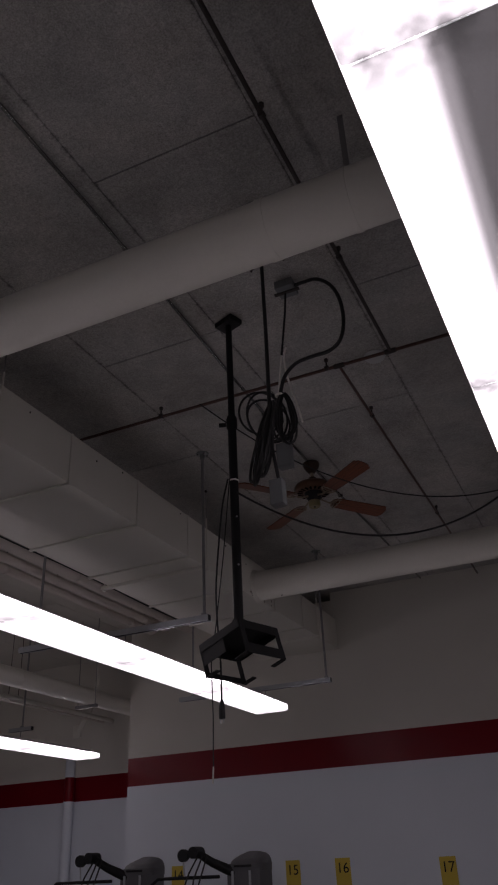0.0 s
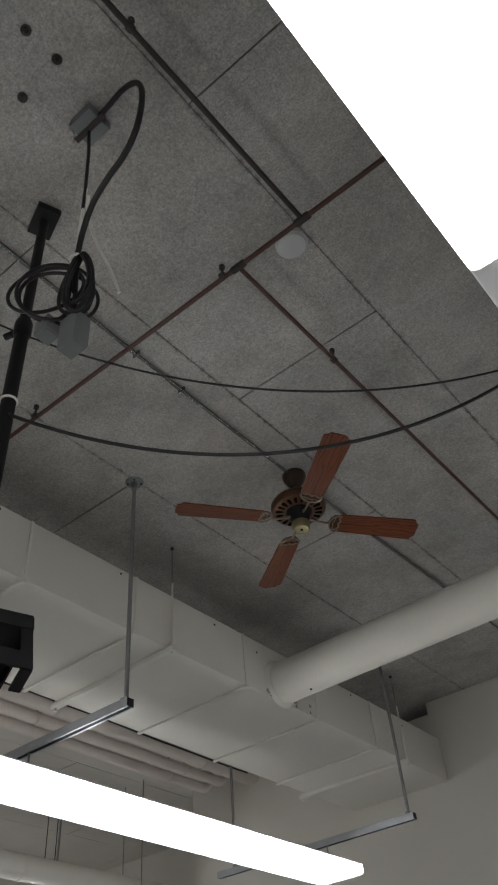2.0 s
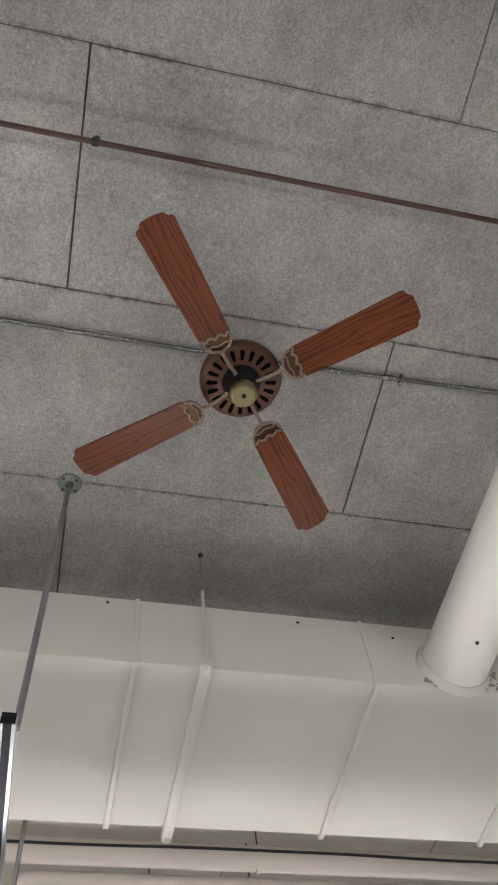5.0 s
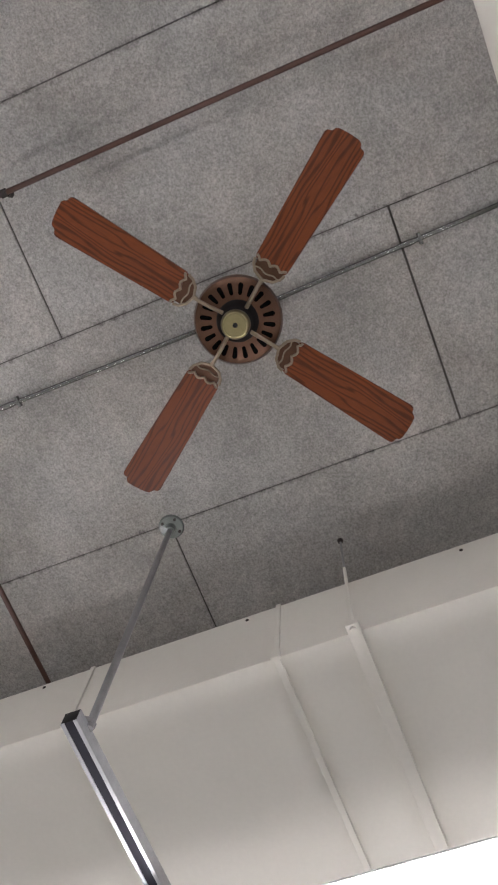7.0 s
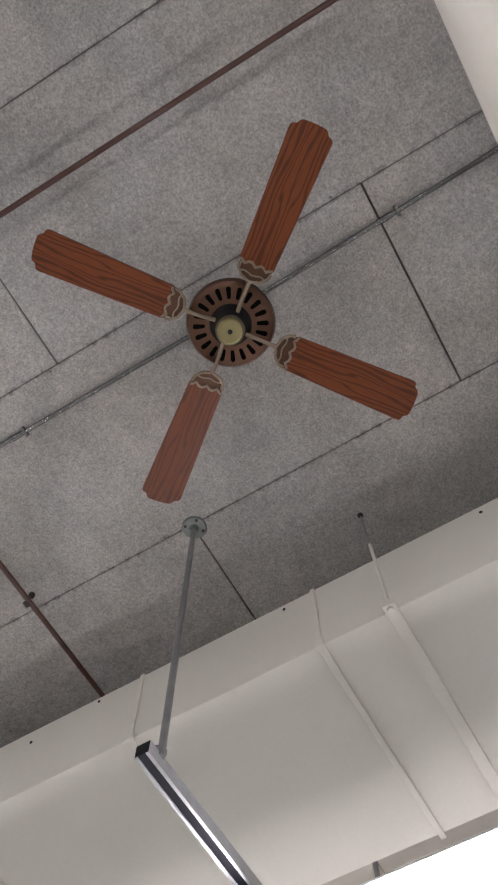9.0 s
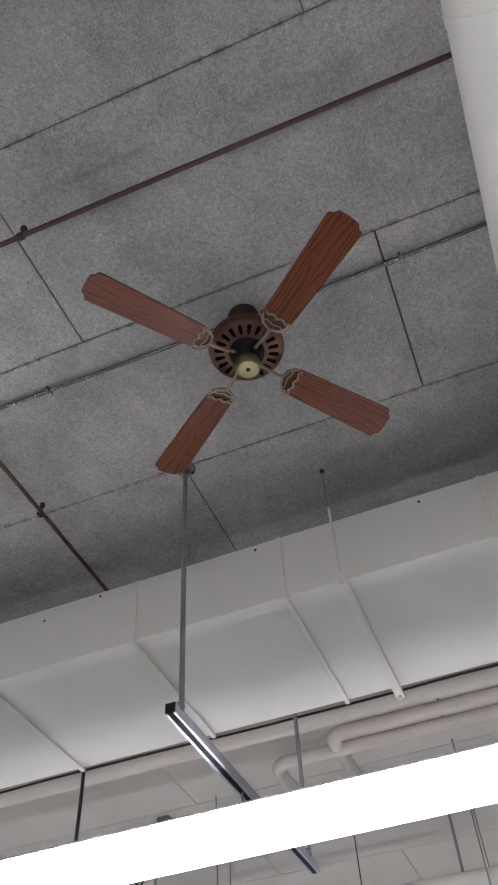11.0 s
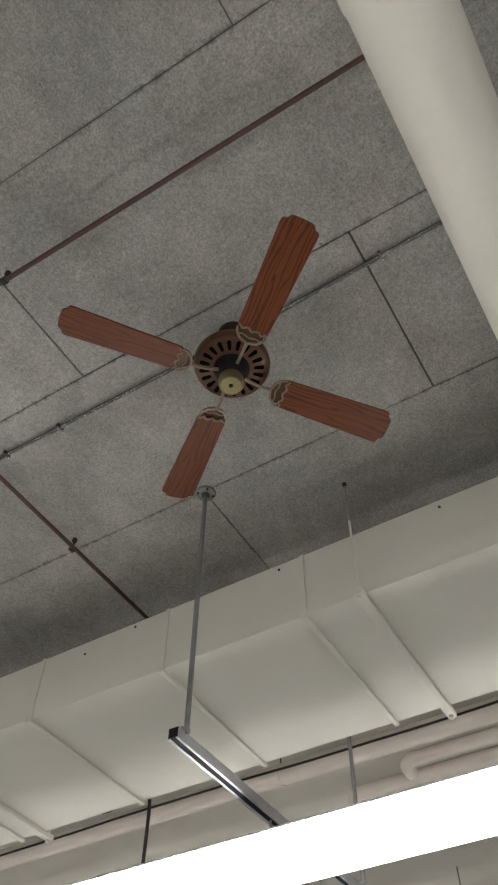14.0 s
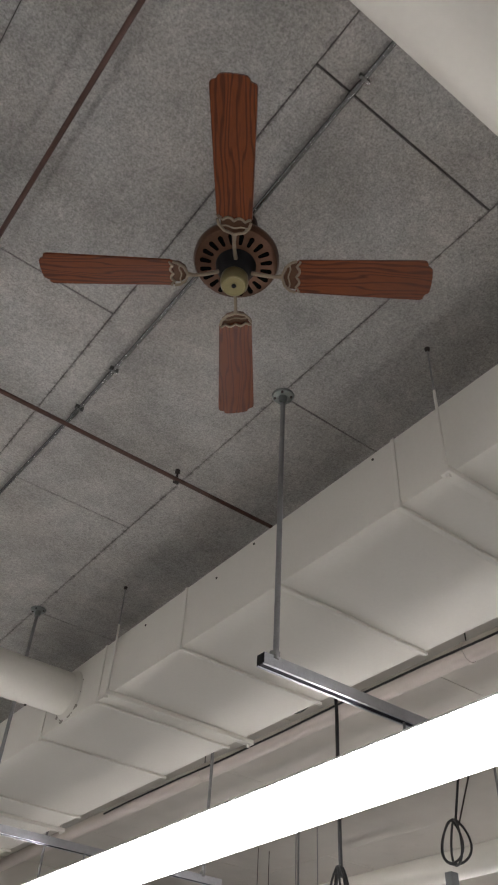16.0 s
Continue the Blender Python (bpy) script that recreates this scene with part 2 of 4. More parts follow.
M_BRASSCAP = surface("polished_brass", (0.30, 0.265, 0.14), 0.3, metal=0.9, vary=0.15, scale=30, fine=200, bump=0.03)
M_DARKBRONZE = surface("dark_bronze", (0.055, 0.034, 0.024), 0.35, metal=0.6, vary=0.3, scale=20, fine=200, bump=0.05)
M_BRONZE = surface("bronze_housing", (0.115, 0.06, 0.037), 0.38, metal=0.7, vary=0.3, scale=20, fine=200, bump=0.05)
M_FLOOR = surface("bounce_floor", (0.34, 0.334, 0.322), 0.5, vary=0.1, scale=2, fine=40, bump=0.05)
M_FIXTURE = surface("white_enamel", (0.78, 0.78, 0.76), 0.4, vary=0.03, scale=8, fine=80, bump=0.02)

M_PIPEPAINT = surface("dusty_pipe_paint", (0.57, 0.515, 0.47), 0.55, vary=0.08, scale=5, fine=70, bump=0.06)
M_CEILPAINT = surface("painted_boards", (0.55, 0.525, 0.475), 0.85, vary=0.1, scale=3, fine=110, bump=0.25, dist=0.003, spots=0.1, spot_colour=(0.2, 0.18, 0.15), spec=0.2)
M_STRUT = surface("zinc_channel", (0.42, 0.435, 0.46), 0.42, metal=0.75, vary=0.2, scale=30, fine=200, bump=0.04)
M_VENT_SHADE = surface("vent_shade", (0.004, 0.004, 0.004), 1.0, vary=0.1, bump=0.0, spec=0.0)
# near-black colour for the shade inside the open channel slot
M_SLOT_SHADE = surface("slot_shade", (0.014, 0.014, 0.021), 0.7, vary=0.2, bump=0.02, spec=0.15)
M_GROOVE = surface("joint_backing", (0.085, 0.08, 0.072), 0.95, vary=0.3, bump=0.0)
M_DULL = surface("dull_steel", (0.26, 0.26, 0.265), 0.48, metal=0.5, vary=0.25, scale=30, fine=200, bump=0.05)
M_CONDUIT = surface("zinc_conduit", (0.23, 0.24, 0.235), 0.26, metal=0.95, vary=0.25, scale=20, fine=200, bump=0.05)
M_BOX = surface("zinc_box", (0.17, 0.18, 0.185), 0.55, metal=0.3, vary=0.15, scale=25, fine=150, bump=0.04)
M_TIE = surface("pale_cord", (0.8, 0.78, 0.72), 0.7, vary=0.1, bump=0.03)
M_DISC = surface("white_plastic", (0.5, 0.52, 0.51), 0.45, vary=0.04, bump=0.02)
M_FLANGE = surface("worn_zinc", (0.22, 0.245, 0.235), 0.28, metal=0.85, vary=0.3, scale=40, fine=200, bump=0.05)
M_HOUSE = surface("machine_grey", (0.1, 0.1, 0.105), 0.45, vary=0.08, bump=0.03)
M_YELLOW = surface("yellow_card", (0.62, 0.45, 0.06), 0.7, vary=0.06, bump=0.02)
M_SEAL = surface("duct_sealant", (0.3, 0.285, 0.245), 0.9, vary=0.5, scale=40, bump=0.4, dist=0.006)

CEIL = 4.37
SOUTH, EAST, WEST = -8.5, 5.2, -6.8

# ---- setting ----
# floor out of view; its tone is set for light bounced up to the ceiling
structure("floor", box((WEST, SOUTH, -0.1), (EAST, 4.4, 0)), M_FLOOR, "pale grey floor out of view, toned for bounced light", "floor")


def ceiling_mesh(rows):
    """Boards 0.8 m wide and 2.46 m long with open joints, one mesh under a dark slab."""
    bm = bmesh.new()
    wide, long, gap = 0.8, 2.465, 0.0018
    rnd = random.Random(4)
    starts = {0: -3.113, 1: -4.334, 2: -3.03, 3: -4.3, 4: -3.2, 5: -4.4, 6: -3.1, 7: -4.3, 8: -3.2, 9: -4.4, -1: -4.34, -2: -3.1, -3: -4.4, -4: -3.1, -5: -4.2, -6: -3.0}
    for row, y0 in starts.items():
        x1 = 0.953 - row * wide
        x0 = x1 - wide
        if x1 < WEST or x0 > EAST or row not in rows:
            continue
        k = y0 - 3 * long
        while k < 4.4:
            a, b = max(k, SOUTH), min(k + long, 4.4)
            xa, xb = max(x0, WEST), min(x1, EAST)
            if b - a > 0.05 and xb - xa > 0.02:
                dz = rnd.uniform(0, 0.0025)
                g = gap + rnd.uniform(0, 0.0035)
                add_box(bm, (xa + gap, a + g, CEIL + dz), (xb - gap, b - g, CEIL + 0.0105), 0.0)
            k += long
    return bm



structure("ceiling", ceiling_mesh(range(-6, 3)), M_CONCRETE, "grey rough fibre boards with open dark joints", "ceiling")
structure("ceiling_painted", ceiling_mesh(range(3, 12)), M_CEILPAINT, "cream painted boards beyond the air duct", "ceiling")
structure("roof_slab", box((WEST, SOUTH, CEIL + 0.011), (EAST, 4.6, CEIL + 0.2)), M_GROOVE, "dark slab above the ceiling boards", "ceiling")


def painted_wall(name, lo, hi, face, label):
    """A wall in three painted bands: white, red stripe, cream. face: the axis and side that shows."""
    axis, side = face
    for band, z0, z1, mat, out in (("", 2.81, CEIL + 0.06, M_WALL, 0.0), ("_stripe", 2.505, 2.81, M_RED, 0.002), ("_base", 0, 2.505, M_WHITE, 0.001)):
        a, b = [lo[0], lo[1], z0], [hi[0], hi[1], z1]
        if side > 0:
            b[axis] += out
        else:
            a[axis] -= out
        shape = box(a, b)
        if name + band == "wall_north":
            # an open slot under the ceiling above the main duct, with a set-back panel below it
            shape = box(a, (-1.87, b[1], b[2]))
            add_box(shape, (-1.01, a[1], a[2]), b, 0.0)
            add_box(shape, (-1.87, a[1], a[2]), (-1.01, b[1], 3.9), 0.0)
            add_box(shape, (-1.8695, a[1] + 0.012, 3.9005), (-1.0105, b[1], 4.282), 0.0)
            add_box(shape, (-1.8695, a[1] + 0.6, 4.2825), (-1.0105, b[1], b[2]), 0.0)
        structure(name + band, shape, mat, label[band], "wall" if band != "_stripe" else "painted stripe")


WALL_WORDS = {"": "cream painted upper wall", "_stripe": "glossy dark red stripe painted round the wall", "_base": "white painted lower wall"}
painted_wall("wall_north", (-3.69, 3.2), (EAST, 4.6), (1, -1), WALL_WORDS)
painted_wall("wall_alcove", (WEST, 4.4), (-3.692, 4.6), (1, -1), WALL_WORDS)
# west, east and south walls are added to close the room
painted_wall("wall_west", (WEST - 0.2, SOUTH), (WEST, 4.6), (0, 1), WALL_WORDS)
painted_wall("wall_east", (EAST, SOUTH), (EAST + 0.2, 4.6), (0, -1), WALL_WORDS)
painted_wall("wall_south", (WEST - 0.2, SOUTH - 0.2), (EAST + 0.2, SOUTH), (1, 1), WALL_WORDS)

# ---- ducts ----
DX0, DX1, DZ0, DZ1 = -1.87, -0.97, 3.72, 4.06
duct = thing("air_duct", -1.42, 0, DZ0, "cream painted rectangular sheet metal duct with cross seams", "air duct")
cuts = [SOUTH, -7.0, -5.7, -4.45, -3.27, -2.56, -1.72, -0.955, -0.232, 0.69, 1.43, 2.15, 3.2]
for a, b in zip(cuts, cuts[1:]):
    part("duct_section", box((DX0, a + 0.001, DZ0), (DX1, b - 0.001, DZ1), 0.004), M_CREAM, duct)
for y in cuts[1:-1]:
    bm = bmesh.new()
    add_box(bm, (DX0 - 0.012, y - 0.011, DZ0 - 0.016), (DX1 + 0.01, y + 0.011, DZ0 - 0.0005), 0.004)
    add_box(bm, (DX1 + 0.0005, y - 0.009, DZ0), (DX1 + 0.008, y + 0.009, DZ1), 0.003)
    part("seam", bm, M_CREAM, duct)
    part("corner_clip", box((DX1 + 0.002, y - 0.016, DZ0 - 0.02), (DX1 + 0.016, y + 0.016, DZ0 + 0.016), 0.003), M_CREAM, duct)


for y, z in ((-3.9, 4.02), (-2.12, 4.01), (-1.45, 3.99), (-1.15, 4.035), (-0.35, 4.03), (0.42, 4.02), (0.82, 3.98), (1.9, 4.03), (2.6, 4.0)):
    part("duct_screw", tube([(DX1 - 0.001, y, z), (DX1 + 0.003, y, z), (DX1 + 0.005, y, z)], [0.007, 0.006, 0.003], 8), M_DARKPIPE, duct)


def duct_hanger(y):
    h = thing("duct_hanger", -1.42, y, DZ0, "painted channel and threaded rods carrying the air duct", "duct hanger", "duct hangers")
    part("channel", box((DX0 - 0.06, y - 0.021, DZ0 - 0.03), (DX1 + 0.045, y + 0.021, DZ0 - 0.001), 0.004), M_CREAM, h)
    for x in (DX0 - 0.035, DX1 + 0.028):
        part("rod", tube([(x, y, DZ0 - 0.035), (x, y, 4.12)], 0.006, 8), M_CREAM, h)
        part("upper_rod", tube([(x, y, 4.12), (x, y, CEIL)], 0.0042, 8), M_DULL, h)
        part("nut", lathe([(0, -0.008), (0.012, -0.008), (0.012, 0.008), (0, 0.008)], 6, (x, y, DZ0 - 0.036)), M_CREAM, h)
        part("anchor", lathe([(0, 0), (0.012, 0), (0.01, -0.012), (0.005, -0.018), (0, -0.018)], 10, (x, y, CEIL)), M_DARKPIPE, h)


for y in (0.025, -2.395, -4.81, 2.52):
    duct_hanger(y)

for yc, zc, rc in ((1.035, 3.835, 0.13), (-2.948, 3.885, 0.126)):
    d = thing("round_duct", DX1, yc, zc, "cream painted round branch duct joined to the main duct", "air duct", "round branch ducts")
    part("pipe_length", tube([(DX1 + 0.006, yc, zc), (0.92, yc, zc)], rc, 48), M_CREAM, d)
    part("pipe_length", tube([(0.921, yc, zc), (EAST, yc, zc)], rc + 0.001, 48), M_CREAM, d)
    part("collar", tube([(DX1 + 0.001, yc, zc), (DX1 + 0.012, yc, zc), (DX1 + 0.03, yc, zc)], [rc + 0.022, rc + 0.018, rc + 0.003], 48), M_CREAM, d)
    part("seam_band", tube([(0.9, yc, zc), (0.94, yc, zc)], rc + 0.0035, 48), M_CREAM, d)
    part("screw", lathe([(0, 0), (0.008, 0), (0.006, -0.008), (0, -0.01)], 8, (DX1 + 0.25, yc - 0.03, zc - rc + 0.004)), M_DARKPIPE, d)
    for x in (1.27, 3.6):
        part("hanging_strap", box((x - 0.012, yc - 0.0015, zc + 0.11), (x + 0.012, yc + 0.0015, CEIL)), M_DULL, d)
        part("strap_band", tube([(x - 0.012, yc, zc), (x + 0.012, yc, zc)], rc + 0.004, 40), M_CREAM, d)
    rnd = random.Random(int(100 * yc))
    bm = bmesh.new()
    for k in range(20):
        a = rnd.uniform(math.pi * 0.85, 2.1 * math.pi)
        r = rc + 0.017 + rnd.uniform(-0.012, 0.02)
        c = Vector((DX1 + 0.004, yc + r * math.cos(a), max(zc + r * math.sin(a), DZ0 + 0.012)))
        s = rnd.uniform(0.005, 0.016)
        g = bmesh.ops.create_icosphere(bm, subdivisions=1, radius=s)["verts"]
        for v in g:
            v.co = Vector((v.co.x * 0.25, v.co.y * rnd.uniform(0.5, 2.4), v.co.z * rnd.uniform(0.6, 1.3))) + c
    if yc > 0:
        out = [(0.062 * math.cos(t) * (1 + 0.08 * math.sin(3 * t)), 0.055 * math.sin(t)) for t in [2 * math.pi * i / 24 for i in range(24)]]
        m = Matrix.Translation((DX1, yc + 0.235, DZ0 + 0.066)) @ Matrix.Rotation(radians(90), 4, "Y") @ Matrix.Rotation(radians(90), 4, "Z")
        part("patch", add_prism(bmesh.new(), out, -0.002, 0.006, m), M_CREAM, d, "painted-over round repair patch")
        for k in range(9):
            c = Vector((DX1 + 0.001, yc + rnd.choice((0.17, 0.31)) + rnd.uniform(-0.015, 0.015), DZ0 + rnd.uniform(0.02, 0.1)))
            g = bmesh.ops.create_icosphere(bm, subdivisions=1, radius=rnd.uniform(0.006, 0.014))["verts"]
            for v in g:
                v.co = Vector((v.co.x * 0.2, v.co.y * rnd.uniform(0.5, 1.6), v.co.z * 1.3)) + c
    tagged(part("sealant", bm, M_SEAL, d, "grey blotchy duct sealant"), kind="stuff")

far = thing("round_duct", -3.9, 0, 3.46, "long cream round duct running parallel to the wall", "air duct")
for a, b in ((SOUTH, -5.2), (-5.2, -1.9), (-1.9, 1.4), (1.4, 4.4)):
    part("pipe_length", tube([(-3.9, a + 0.001, 3.46), (-3.9, b - 0.001, 3.46)], 0.095, 40), M_CREAM, far)
    part("seam_band", tube([(-3.9, b - 0.03, 3.46), (-3.9, b - 0.002, 3.46)], 0.099, 40), M_CREAM, far)
for y in (-4.2, -1.75, 0.06, 2.6):
    for x in (-3.9 + 0.12, -3.9 - 0.12):
        part("hanger_rod", tube([(x, y, 3.33), (x, y, CEIL)], 0.0045, 8), M_DULL, far)
    part("hanger_channel", box((-4.05, y - 0.02, 3.325), (-3.75, y + 0.02, 3.362), 0.003), M_DULL, far)


def painted_pipe(name, pts, r, label, clamps=(), mat=M_PIPEPAINT):
    p = thing(name, pts[0][0], pts[0][1], pts[0][2], label, "pipe", "painted pipes")
    part("pipe_run", tube(pts, r, 20), mat, p)
    z = pts[0][2]
    for x, y in clamps:
        part("clamp", tube([(x, y - 0.012, z), (x, y + 0.012, z)], r + 0.006, 20), mat, p)
        part("clamp_rod", tube([(x, y, z + r), (x, y, CEIL)], 0.004, 8), M_DARKPIPE, p)
    return p


def rise(x, y, z, r):
    """The end of a run bending up into the ceiling."""
    return [(x, y - r + r * math.sin(a), z + r - r * math.cos(a)) for a in [radians(15 * i) for i in range(7)]] + [(x, y, CEIL)]


def elbow_run(x, z, y_end, x_far, y_start):
    pts = [(x_far, y_end, z)]
    pts += [(x - 0.09 + 0.09 * math.sin(a), y_end + 0.09 - 0.09 * math.cos(a), z) for a in [radians(15 * i) for i in range(7)]]
    return pts + rise(x, y_start, z, 0.09)


painted_pipe("pipe", [(-2.66, SOUTH, 4.13)] + rise(-2.66, 2.9, 4.13, 0.12), 0.062, "dusty pinkish cream pipe running beside the air duct", [(-2.66, y) for y in (-4, -1.3, 0.62, 2.2)])
painted_pipe("pipe", elbow_run(-2.88, 4.12, -0.59, -3.72, 2.72), 0.043, "dusty cream pipe with an elbow under the ceiling", [(-2.88, y) for y in (0.62, 2.2)])
painted_pipe("pipe", elbow_run(-3.06, 4.11, -1.03, -3.72, 2.72), 0.043, "dusty cream pipe with an elbow under the ceiling", [(-3.06, y) for y in (0.1, 2.2)])
# thin black line along the near side of the first pipe
run = thing("dark_line", -2.595, 0, 4.135, "thin black line along the pipe beside the duct", "cable")
part("cable", tube([(-2.592 + 0.002 * math.sin(7.1 * y), y, 4.128 + 0.006 * math.sin(2.3 * y)) for y in [-5.5 + 0.1 * i for i in range(83)]], 0.0075, 8), M_CABLE, run)
painted_pipe("pipe", [(-4.75, SOUTH, 3.5), (-4.75, 4.39, 3.5)], 0.03, "thin cream pipe hung along the far side", [(-4.75, y) for y in (-6, 2.4)], M_CREAM)
painted_pipe("pipe", [(-4.9, SOUTH, 3.5), (-4.9, 4.39, 3.5)], 0.02, "thin dusty pipe hung along the far side", [(-4.9, y) for y in (-6, -1.0, 2.4)])

# ---- sprinkler pipes ----
PZ = 4.303


def pipe_clip(thing_, x, y, z, r, along):
    d = Vector((0, 0.011, 0)) if along == "y" else Vector((0.011, 0, 0))
    c = Vector((x, y, z))
    part("clip", tube([c - d, c + d], r + 0.005, 16), M_DARKPIPE, thing_)
    part("clip_rod", tube([(x, y, z + r), (x, y, CEIL)], 0.0055, 8), M_DARKPIPE, thing_)
    part("clip_nut", lathe([(0, 0), (0.013, 0), (0.013, -0.016), (0.008, -0.02), (0, -0.02)], 8, (x, y, CEIL)), M_DARKPIPE, thing_)


main = thing("sprinkler_main", 0, -1.28, PZ, "rusty brown sprinkler pipe crossing below the ceiling boards", "pipe")
part("pipe_run", tube([(-2.55, -1.28, PZ), (EAST, -1.28, PZ)], 0.0105, 16), M_PIPE, main)
for x in (-0.584, 0.599, 2.6):
    pipe_clip(main, x, -1.29, PZ, 0.011, "x")
for x in (0.675, 1.0):
    part("tee", tube([(x - 0.035, -1.28, PZ), (x - 0.028, -1.28, PZ), (x + 0.028, -1.28, PZ), (x + 0.035, -1.28, PZ)], [0.0135, 0.016, 0.016, 0.0135], 16), M_DARKPIPE, main)
branch = thing("sprinkler_branch", 0.675, 0, PZ, "reddish brown sprinkler branch pipe under the ceiling", "pipe")
part("pipe_run", tube([(0.675, -1.262, PZ), (0.675, 3.2, PZ)], 0.0096, 16), M_PIPE, branch)
for y in (-0.599, 1.33):
    pipe_clip(branch, 0.675, y, PZ, 0.0096, "y")
branch = thing("sprinkler_branch", 1.0, -3, PZ, "dark sprinkler branch pipe under the ceiling", "pipe")
part("pipe_run", tube([(1.0, -1.298, PZ), (1.0, SOUTH, PZ)], 0.0102, 16), M_DARKPIPE, branch)
for y in (-2.2, -3.15, -5.2):
    pipe_clip(branch, 1.0, y, PZ, 0.0102, "y")

conduit = thing("electric_conduit", 0.01, 0, CEIL - 0.014, "thin galvanised conduit strapped along the ceiling", "conduit")
part("conduit_run", tube([(0.11, SOUTH, CEIL - 0.014), (0.06, -3.0, CEIL - 0.014), (0.008, -1.3, CEIL - 0.014), (0.003, -0.9, CEIL - 0.014), (0.0, -0.075, CEIL - 0.014)], 0.0085, 12), M_CONDUIT, conduit)
part("conduit_run", tube([(0.0, 0.075, CEIL - 0.014), (0.012, 0.62, CEIL - 0.014), (0.02, 0.95, CEIL - 0.014), (0.032, 1.4, CEIL - 0.014), (0.06, 3.2, CEIL - 0.014)], 0.0085, 12), M_CONDUIT, conduit)
for cx, y in ((0.085, -4.2), (0.051, -2.7), (0.008, -1.25), (0.003, -0.945), (0.012, 0.612), (0.045, 2.2)):
    part("coupling", tube([(cx, y - 0.03, CEIL - 0.014), (cx, y - 0.012, CEIL - 0.014), (cx, y + 0.012, CEIL - 0.014), (cx, y + 0.03, CEIL - 0.014)], [0.0095, 0.0115, 0.0115, 0.0095], 12), M_CONDUIT, conduit)
    part("strap", box((cx - 0.02, y + 0.042, CEIL - 0.0245), (cx + 0.02, y + 0.052, CEIL - 0.001), 0.002), M_CONDUIT, conduit)

disc = thing("smoke_detector", 0.88, -1.18, CEIL, "round pale plastic cover plate on the ceiling", "detector")
part("cover", lathe([(0.062, 0), (0.064, -0.008), (0.058, -0.02), (0.038, -0.028), (0, -0.03)], 40, (0.88, -1.18, CEIL)), M_DISC, disc)
part("rim", tube([(0.88 + 0.064 * math.cos(2 * math.pi * i / 40), -1.18 + 0.064 * math.sin(2 * math.pi * i / 40), CEIL - 0.004) for i in range(40)], 0.004, 8, closed=True), M_DISC, disc)


# ---- strip lights ----
def lens_material(name, lit_left, lit_right, power):
    """A prismatic lens glowing at its tubes, dim at tube ends, with added side glow."""
    mat = bpy.data.materials.new(name)
    mat.use_nodes = True
    n, l = mat.node_tree.nodes, mat.node_tree.links
    b = n["Principled BSDF"]
    tc = n.new("ShaderNodeTexCoord")
    sep = n.new("ShaderNodeSeparateXYZ")
    l.new(tc.outputs["Generated"], sep.inputs[0])
    across = n.new("ShaderNodeValToRGB")
    r = across.color_ramp
    r.interpolation = "EASE"
    if lit_left and lit_right:
        pts = [(0.0, 1.0), (0.25, 1.0), (0.5, 0.85), (0.75, 1.0), (1.0, 1.0)]
    elif lit_left:
        pts = [(0.0, 1.0), (0.4, 1.0), (0.5, 0.22), (0.6, 0.06), (1.0, 0.05)]
    else:
        # unlit half: grey tone and two reflected streaks put in as weak emission
        pts = [(0.0, 0.028), (0.12, 0.026), (0.16, 0.045), (0.2, 0.026), (0.29, 0.026), (0.34, 0.08), (0.39, 0.028), (0.46, 0.05), (0.54, 1.0), (1.0, 1.0)]
    r.elements[0].position, r.elements[0].color = pts[0][0], (pts[0][1],) * 3 + (1,)
    r.elements[1].position, r.elements[1].color = pts[-1][0], (pts[-1][1],) * 3 + (1,)
    for p, v in pts[1:-1]:
        e = r.elements.new(p)
        e.color = (v, v, v, 1)
    l.new(sep.outputs[0], across.inputs[0])
    ends = n.new("ShaderNodeValToRGB")
    e = ends.color_ramp
    e.elements[0].position, e.elements[0].color = 0.0, (1, 1, 1, 1)
    e.elements[1].position, e.elements[1].color = 1.0, (1, 1, 1, 1)
    for p, v in ((0.004, 0.75), (0.05, 0.35), (0.085, 0), (0.915, 0), (0.95, 0.35), (0.996, 0.75)):
        q = e.elements.new(p)
        q.color = (v, v, v, 1)
    l.new(sep.outputs[1], ends.inputs[0])
    # cloudy dimming of the emission near both ends
    cloud = n.new("ShaderNodeTexNoise")
    cloud.inputs["Scale"].default_value, cloud.inputs["Detail"].default_value = 15, 2
    l.new(tc.outputs["Object"], cloud.inputs["Vector"])
    blot = n.new("ShaderNodeMapRange")
    blot.inputs[1].default_value, blot.inputs[2].default_value = 0.42, 0.62
    blot.inputs[3].default_value, blot.inputs[4].default_value = 0.1, 0.85
    l.new(cloud.outputs[0], blot.inputs[0])
    end_dim = n.new("ShaderNodeMath")
    end_dim.operation = "MULTIPLY"
    l.new(ends.outputs[0], end_dim.inputs[0])
    l.new(blot.outputs[0], end_dim.inputs[1])
    keep = n.new("ShaderNodeMath")
    keep.operation = "SUBTRACT"
    keep.inputs[0].default_value = 1.0
    l.new(end_dim.outputs[0], keep.inputs[1])
    # sides emit more than the bottom, boosted so pipes shadow the ceiling
    side = n.new("ShaderNodeMapRange")
    side.inputs[1].default_value, side.inputs[2].default_value = 0.15, 0.4
    side.inputs[3].default_value, side.inputs[4].default_value = 0.85, 3.35
    l.new(sep.outputs[2], side.inputs[0])
    # extra glow added high on the sides, unlit half too, to light the ceiling
    rim = n.new("ShaderNodeMapRange")
    rim.inputs[1].default_value, rim.inputs[2].default_value = 0.68, 0.75
    rim.inputs[3].default_value, rim.inputs[4].default_value = 0.0, 0.4
    l.new(sep.outputs[2], rim.inputs[0])
    most = n.new("ShaderNodeMath")
